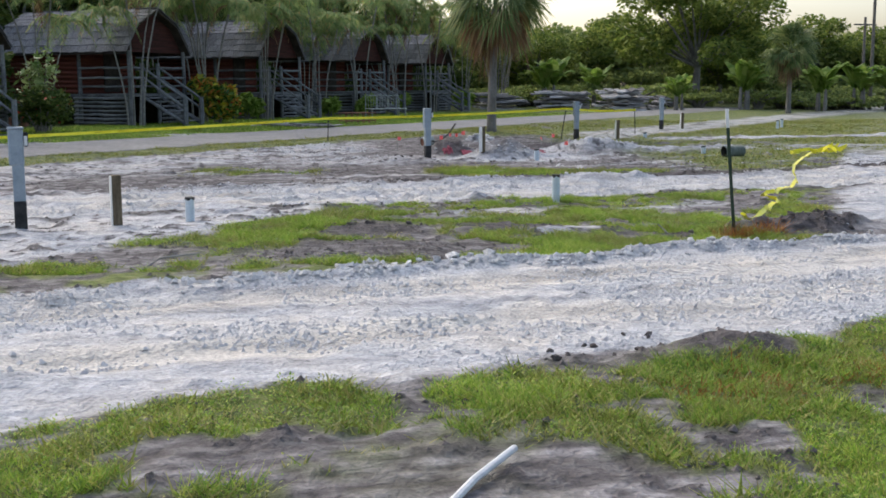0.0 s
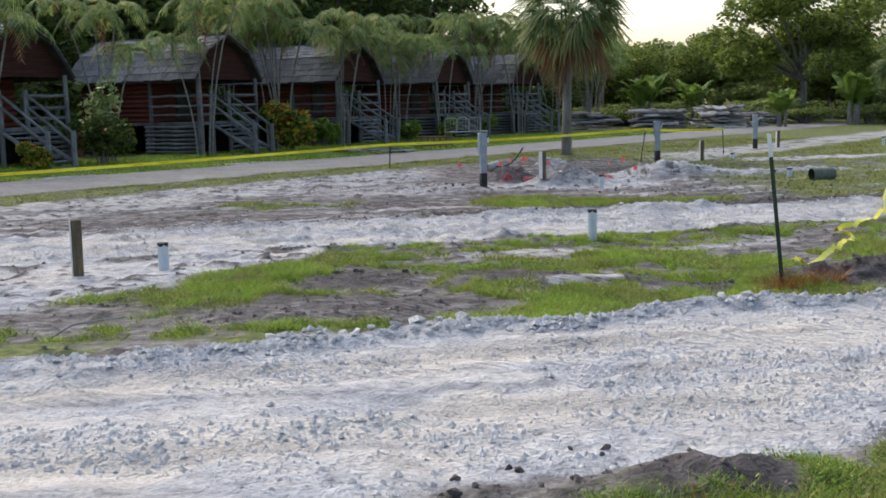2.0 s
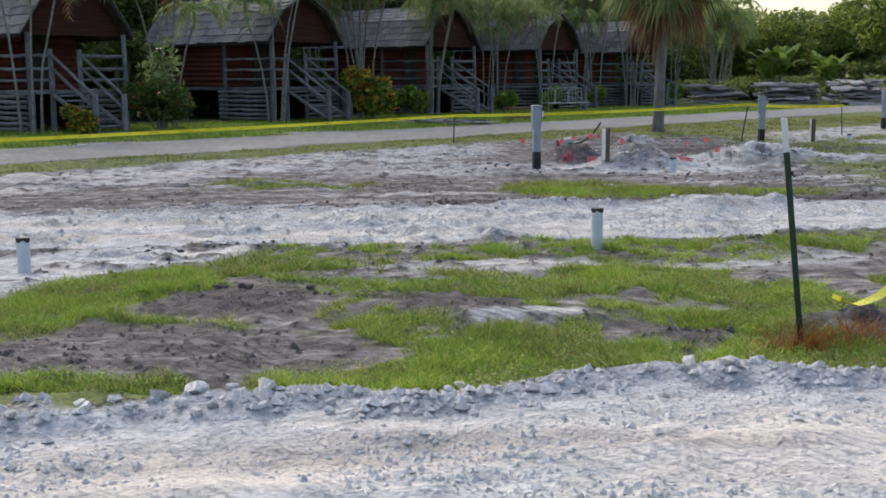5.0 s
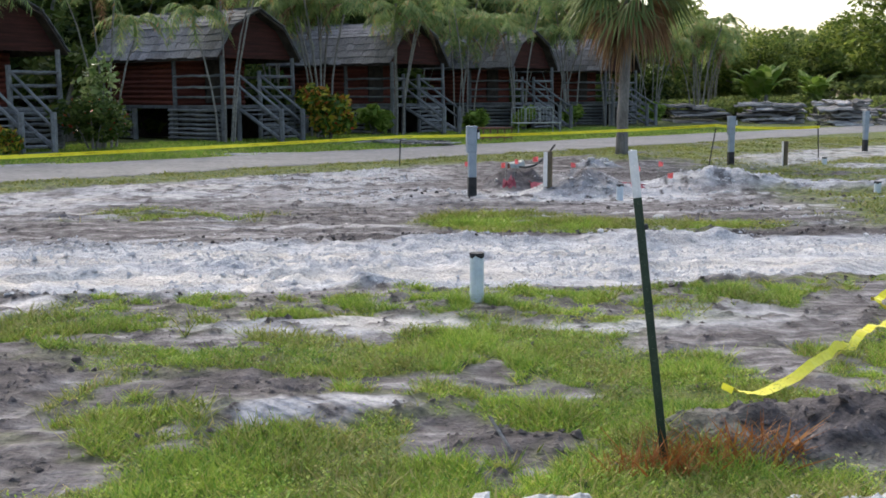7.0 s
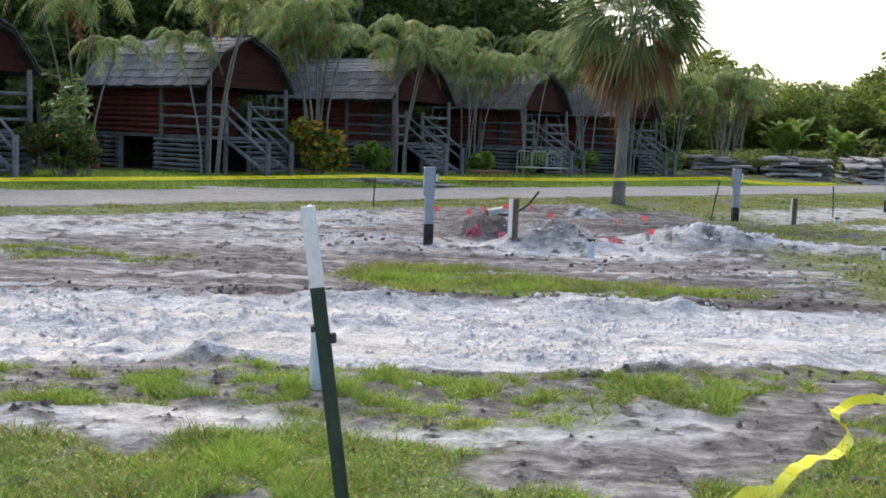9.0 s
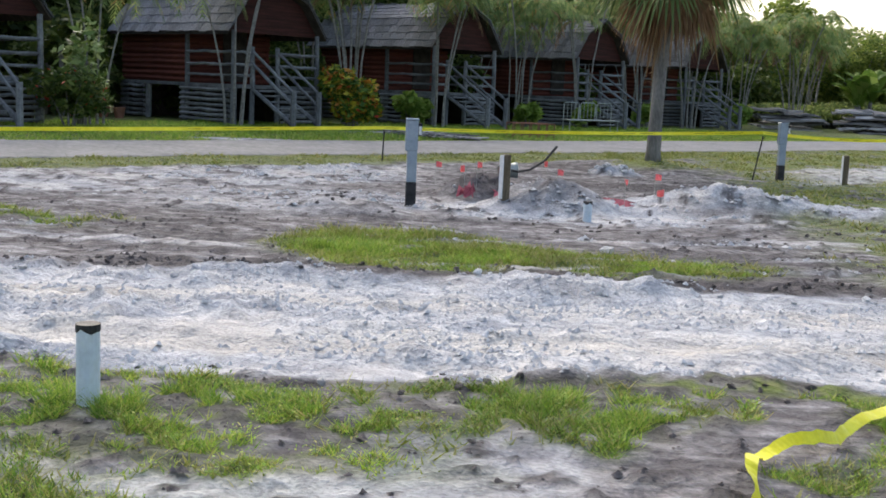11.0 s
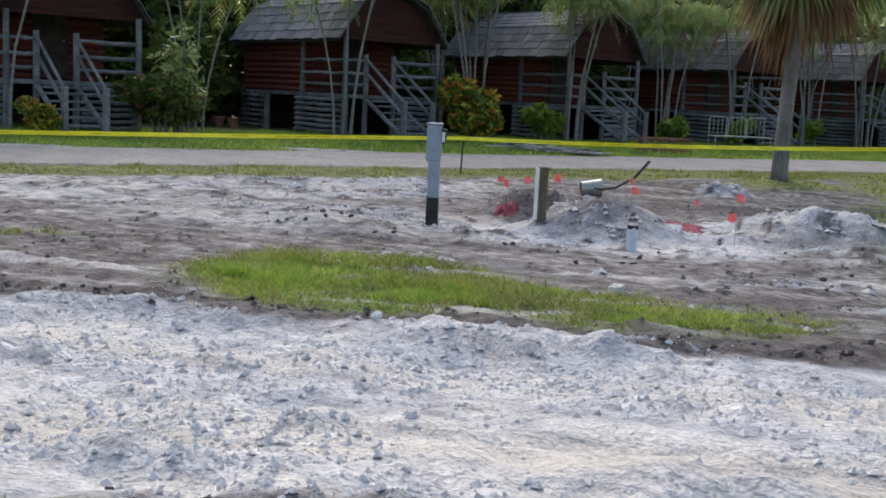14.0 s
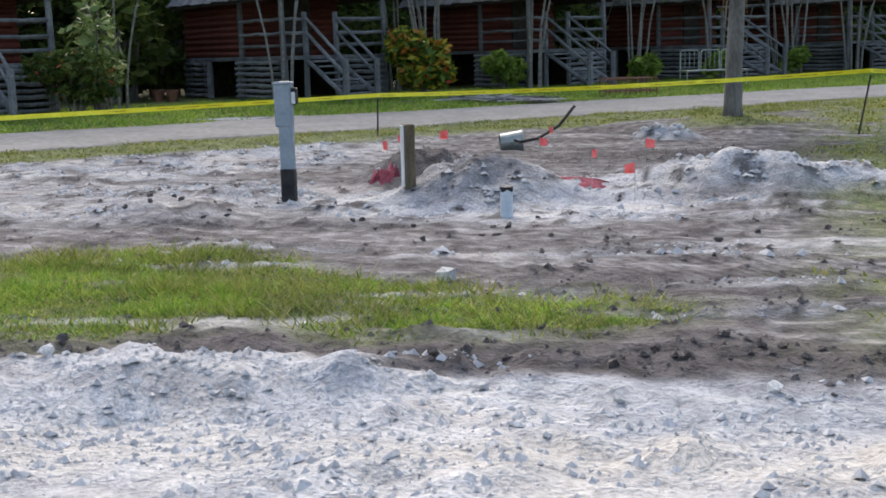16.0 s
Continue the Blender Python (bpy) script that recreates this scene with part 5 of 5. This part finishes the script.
scatter_rubble("soil_crumbs", "dark crumbs of turned soil", M_CLOD, 60000, (-7, 9, -3, 9.2), 0.024, dark_rubble, 80)
scatter_rubble("soil_crumbs", "dark crumbs of soil between the track and the lane", M_CLOD, 40000, (-8, 10, 11.5, 24), 0.024, dark_rubble, 81)


def build_culvert():
    p = thing("drain_pipe", "short piece of grey-green corrugated drain pipe on grass", "pipe")
    pts, rad = [], []
    for i in range(25):
        pts.append((0.6 * i / 24, 0, 0.15))
        rad.append(0.15 + (0.008 if i % 2 else -0.004))
    part("tube", Shape().tube(pts, rad, 18, False), M_DRAIN, p)
    part("bore", Shape().tube(list(reversed(pts)), 0.135, 18, False), M_BLACK, p)
    return p


stand(build_culvert(), 6.95, 17.6, 8, 0.85)


def build_bucket():
    p = thing("steel_bucket", "dented pale steel bucket on its side", "bucket")
    part("body", Shape().tube([(0, 0, 0.17), (0.36, 0, 0.15)], [0.17, 0.13], 18, False), M_STEEL, p)
    part("bore", Shape().tube([(0.34, 0, 0.15), (0.002, 0, 0.17)], [0.12, 0.16], 18), M_TERRA, p)
    part("rim", Shape().tube([(0, 0.175 * math.cos(t), 0.17 + 0.175 * math.sin(t)) for t in np.linspace(0, 6.283, 20)], 0.012, 6), M_STEEL, p)
    return p


stand(build_bucket(), 1.25, 23.6, 200, 0.85)
solid("hose", Shape().tube([(1.15, 23.5, 0.14), (1.3, 23.3, 0.13), (1.5, 23.5, 0.16), (1.75, 23.7, 0.32), (1.95, 23.8, 0.58)], 0.022, 7), M_BLACK, "bent length of black hose", "hose")


def build_stick(points, r, material, name, label):
    solid(name, Shape().tube([(x, y, ground_z(x, y) + r + dz) for x, y, dz in points], r, 8), material, label, "stick")


build_stick([(-3.78, -2.78, 0.0), (-3.55, -2.47, 0.015), (-3.3, -2.15, 0.03)], 0.017, M_WHITE, "white_rod", "thin white plastic rod lying on soil")
build_stick([(-5.2, 3.5, 0.0), (-5.05, 3.65, 0.08), (-4.7, 3.85, 0.1)], 0.008, M_PLANK, "dry_stalk", "bent dry stalk lying on grass")
build_stick([(2.93, 7.1, 0.0), (3.06, 7.13, 0.0)], 0.014, M_PLANK, "wood_scrap", "short pale piece of wood on grass")
build_stick([(0.25, 4.6, 0.0), (0.15, 4.75, 0.12)], 0.008, M_PLANK, "dry_stalk", "short dry stick in the grass")


def build_plank_pile(x, y, long, deep, rows, seed, turn):
    """Uneven slabs with bark edges, laid across one another with gaps between."""
    rnd = random.Random(seed)
    pile = thing("plank_pile", "loose stack of weathered grey planks and slabs", "planks", pose(x, y, ground_z(x, y), 0, 0, turn), group="plank piles")
    meshes = []
    for i in range(6):
        sh, prev = Shape(), None
        for k in range(8):
            t = k / 7
            wob, wd, th = rnd.uniform(-0.025, 0.025), rnd.uniform(0.2, 0.34), rnd.uniform(0.035, 0.065)
            ring = [(t, -wd, wob), (t, wd, wob), (t, wd * 0.85, wob + th), (t, -wd * 0.85, wob + th)]
            if prev:
                for a in range(4):
                    sh.quad(prev[a], ring[a], ring[(a + 1) % 4], prev[(a + 1) % 4])
            else:
                sh.quad(*reversed(ring))
            prev = ring
        sh.quad(*prev)
        meshes.append(sh.mesh("plank", M_PLANK))
    z = 0.04
    for r in range(rows):
        count = max(2, int(deep / 0.55))
        for c in range(count):
            o = new("plank", rnd.choice(meshes))
            o.parent = pile
            ll = long * rnd.uniform(0.35, 0.8) * (1 - 0.25 * r / rows)
            o.matrix_basis = pose((long - ll) * rnd.random() - long / 2, c * 0.55 - deep / 2 + rnd.uniform(-0.15, 0.15) + 0.25 * r / rows, z + rnd.uniform(-0.03, 0.03),
                                  rnd.uniform(2, 15), rnd.uniform(-3.5, 3.5), rnd.uniform(-14, 14)) @ Matrix.Diagonal((ll, rnd.uniform(0.8, 1.3), rnd.uniform(0.9, 1.7), 1))
        z += rnd.uniform(0.085, 0.15)


build_plank_pile(11.9, 58.9, 4.2, 1.6, 8, 1, 10)
build_plank_pile(15.6, 57.9, 3.6, 1.7, 9, 2, -8)
build_plank_pile(18.5, 56.2, 3.2, 1.8, 10, 3, 6)
build_plank_pile(21.2, 58.2, 2.2, 1.4, 6, 4, 30)


def build_glider():
    p = thing("metal_glider_seat", "pale green metal-frame glider seat by the cabin", "bench")
    for k in range(3):
        x = k * 0.62
        sh = Shape().tube([(x, 0, 0.45), (x, 0, 0.95), (x + 0.06, 0, 1.0), (x + 0.5, 0, 1.0), (x + 0.56, 0, 0.95), (x + 0.56, 0, 0.45)], 0.02, 6)
        part("back_frame", sh, M_STEEL, p)
        for j in (1, 2, 3):
            part("bar", Shape().tube([(x + 0.14 * j, 0, 0.5), (x + 0.14 * j, 0, 1.0)], 0.01, 5), M_STEEL, p)
    part("seat", Shape().box(-0.05, 1.85, -0.5, 0.02, 0.42, 0.46, 0.01), M_STEEL, p)
    for x in (0, 1.8):
        for y in (-0.45, 0):
            part("leg", Shape().tube([(x, y, -0.05), (x, y, 0.45)], 0.02, 6), M_STEEL, p)
    return p


stand(build_glider(), 1.75, 41.0, 30)


def build_low_rack():
    p = thing("low_rack", "low rusty metal rack on the grass", "rack")
    for y in (0, 0.5):
        for z in (0.12, 0.42):
            part("bar", Shape().tube([(0, y, z), (1.3, y, z)], 0.02, 6), M_TERRA, p)
        for k in range(6):
            part("upright", Shape().tube([(0.26 * k, y, -0.05), (0.26 * k, y, 0.42)], 0.018, 6), M_TERRA, p)
    return p


stand(build_low_rack(), 0.4, 36.3, 25)


def build_pot():
    p = thing("flower_pot", "weathered clay flower pot by the cabin", "pot", group="flower pots")
    part("bowl", Shape().tube([(0, 0, -0.03), (0, 0, 0.26), (0, 0, 0.27), (0, 0, 0.31)], [0.12, 0.17, 0.19, 0.19], 14), M_TERRA, p)
    return p


pot = build_pot()
stand(pot, *at_cabin(0, -3.9, -1.6))
stand_copy(pot, *at_cabin(0, -3.2, -1.5))

rnd = random.Random(3)
board = Shape().box(-0.5, 0.5, -0.08, 0.08, 0, 0.03, 0.004).mesh("scrap_board", M_PLANK)
for i in range(26):
    q = rnd.random()
    x, y = -2.9 + 2.6 * q + rnd.gauss(0, 0.35), 35.3 - 2.2 * q + rnd.gauss(0, 0.35)
    o = tagged(new("scrap_board", board), "pale scrap board dropped on the lawn", "board", "scrap boards")
    o.matrix_basis = pose(x, y, ground_z(x, y) + 0.03 + 0.06 * rnd.random(), 0, rnd.uniform(-4, 4), rnd.uniform(0, 180))

for x, y, tall in ((37.7, 61.2, 9.8), (42.4, 69.9, 6.5)):
    pole = thing("utility_pole", "tall wooden utility pole beyond the trees", "pole", pose(x, y, 0), group="utility poles")
    part("shaft", Shape().tube([(0, 0, -0.3), (0, 0, tall)], [0.12, 0.09], 9), M_ASHPOLE, pole)
    part("crossarm", Shape().box(-0.9, 0.9, -0.05, 0.05, tall - 0.6, tall - 0.48, 0.01), M_ASHPOLE, pole)


def build_red_sheet(x, y, wide, tall, seed, label):
    """A crumpled red sheet half buried in the spoil; also serves for red-painted soil."""
    rnd = random.Random(seed)
    grid = [[(x + wide * (i / 6 - 0.5) + rnd.uniform(-0.03, 0.03), y + 0.25 * (j / 4 - 0.5) + rnd.uniform(-0.05, 0.05), tall * math.sin(math.pi * (0.15 + 0.7 * j / 4)) * rnd.uniform(0.5, 1.1)) for i in range(7)] for j in range(5)]
    grid = [[(a, b, ground_z(a, b) - 0.02 + c) for a, b, c in line] for line in grid]
    sh = Shape()
    sh.v = [p for line in grid for p in line]
    sh.f = [(j * 7 + i, j * 7 + i + 1, j * 7 + i + 8, j * 7 + i + 7) for j in range(4) for i in range(6)]
    solid("red_sheet", sh, M_REDDUST, label, "plastic sheet")


build_red_sheet(0.8, 19.3, 0.2, 0.26, 4, "crumpled red plastic sheet on the spoil")
# the reddish soil patch, built as a thin sheet laid on the ground
build_red_sheet(2.85, 19.1, 0.55, 0.04, 5, "patch of red-painted soil, built as a thin sheet on marl")
build_red_sheet(1.3, 19.5, 0.25, 0.08, 6, "small red plastic scrap on dark soil")
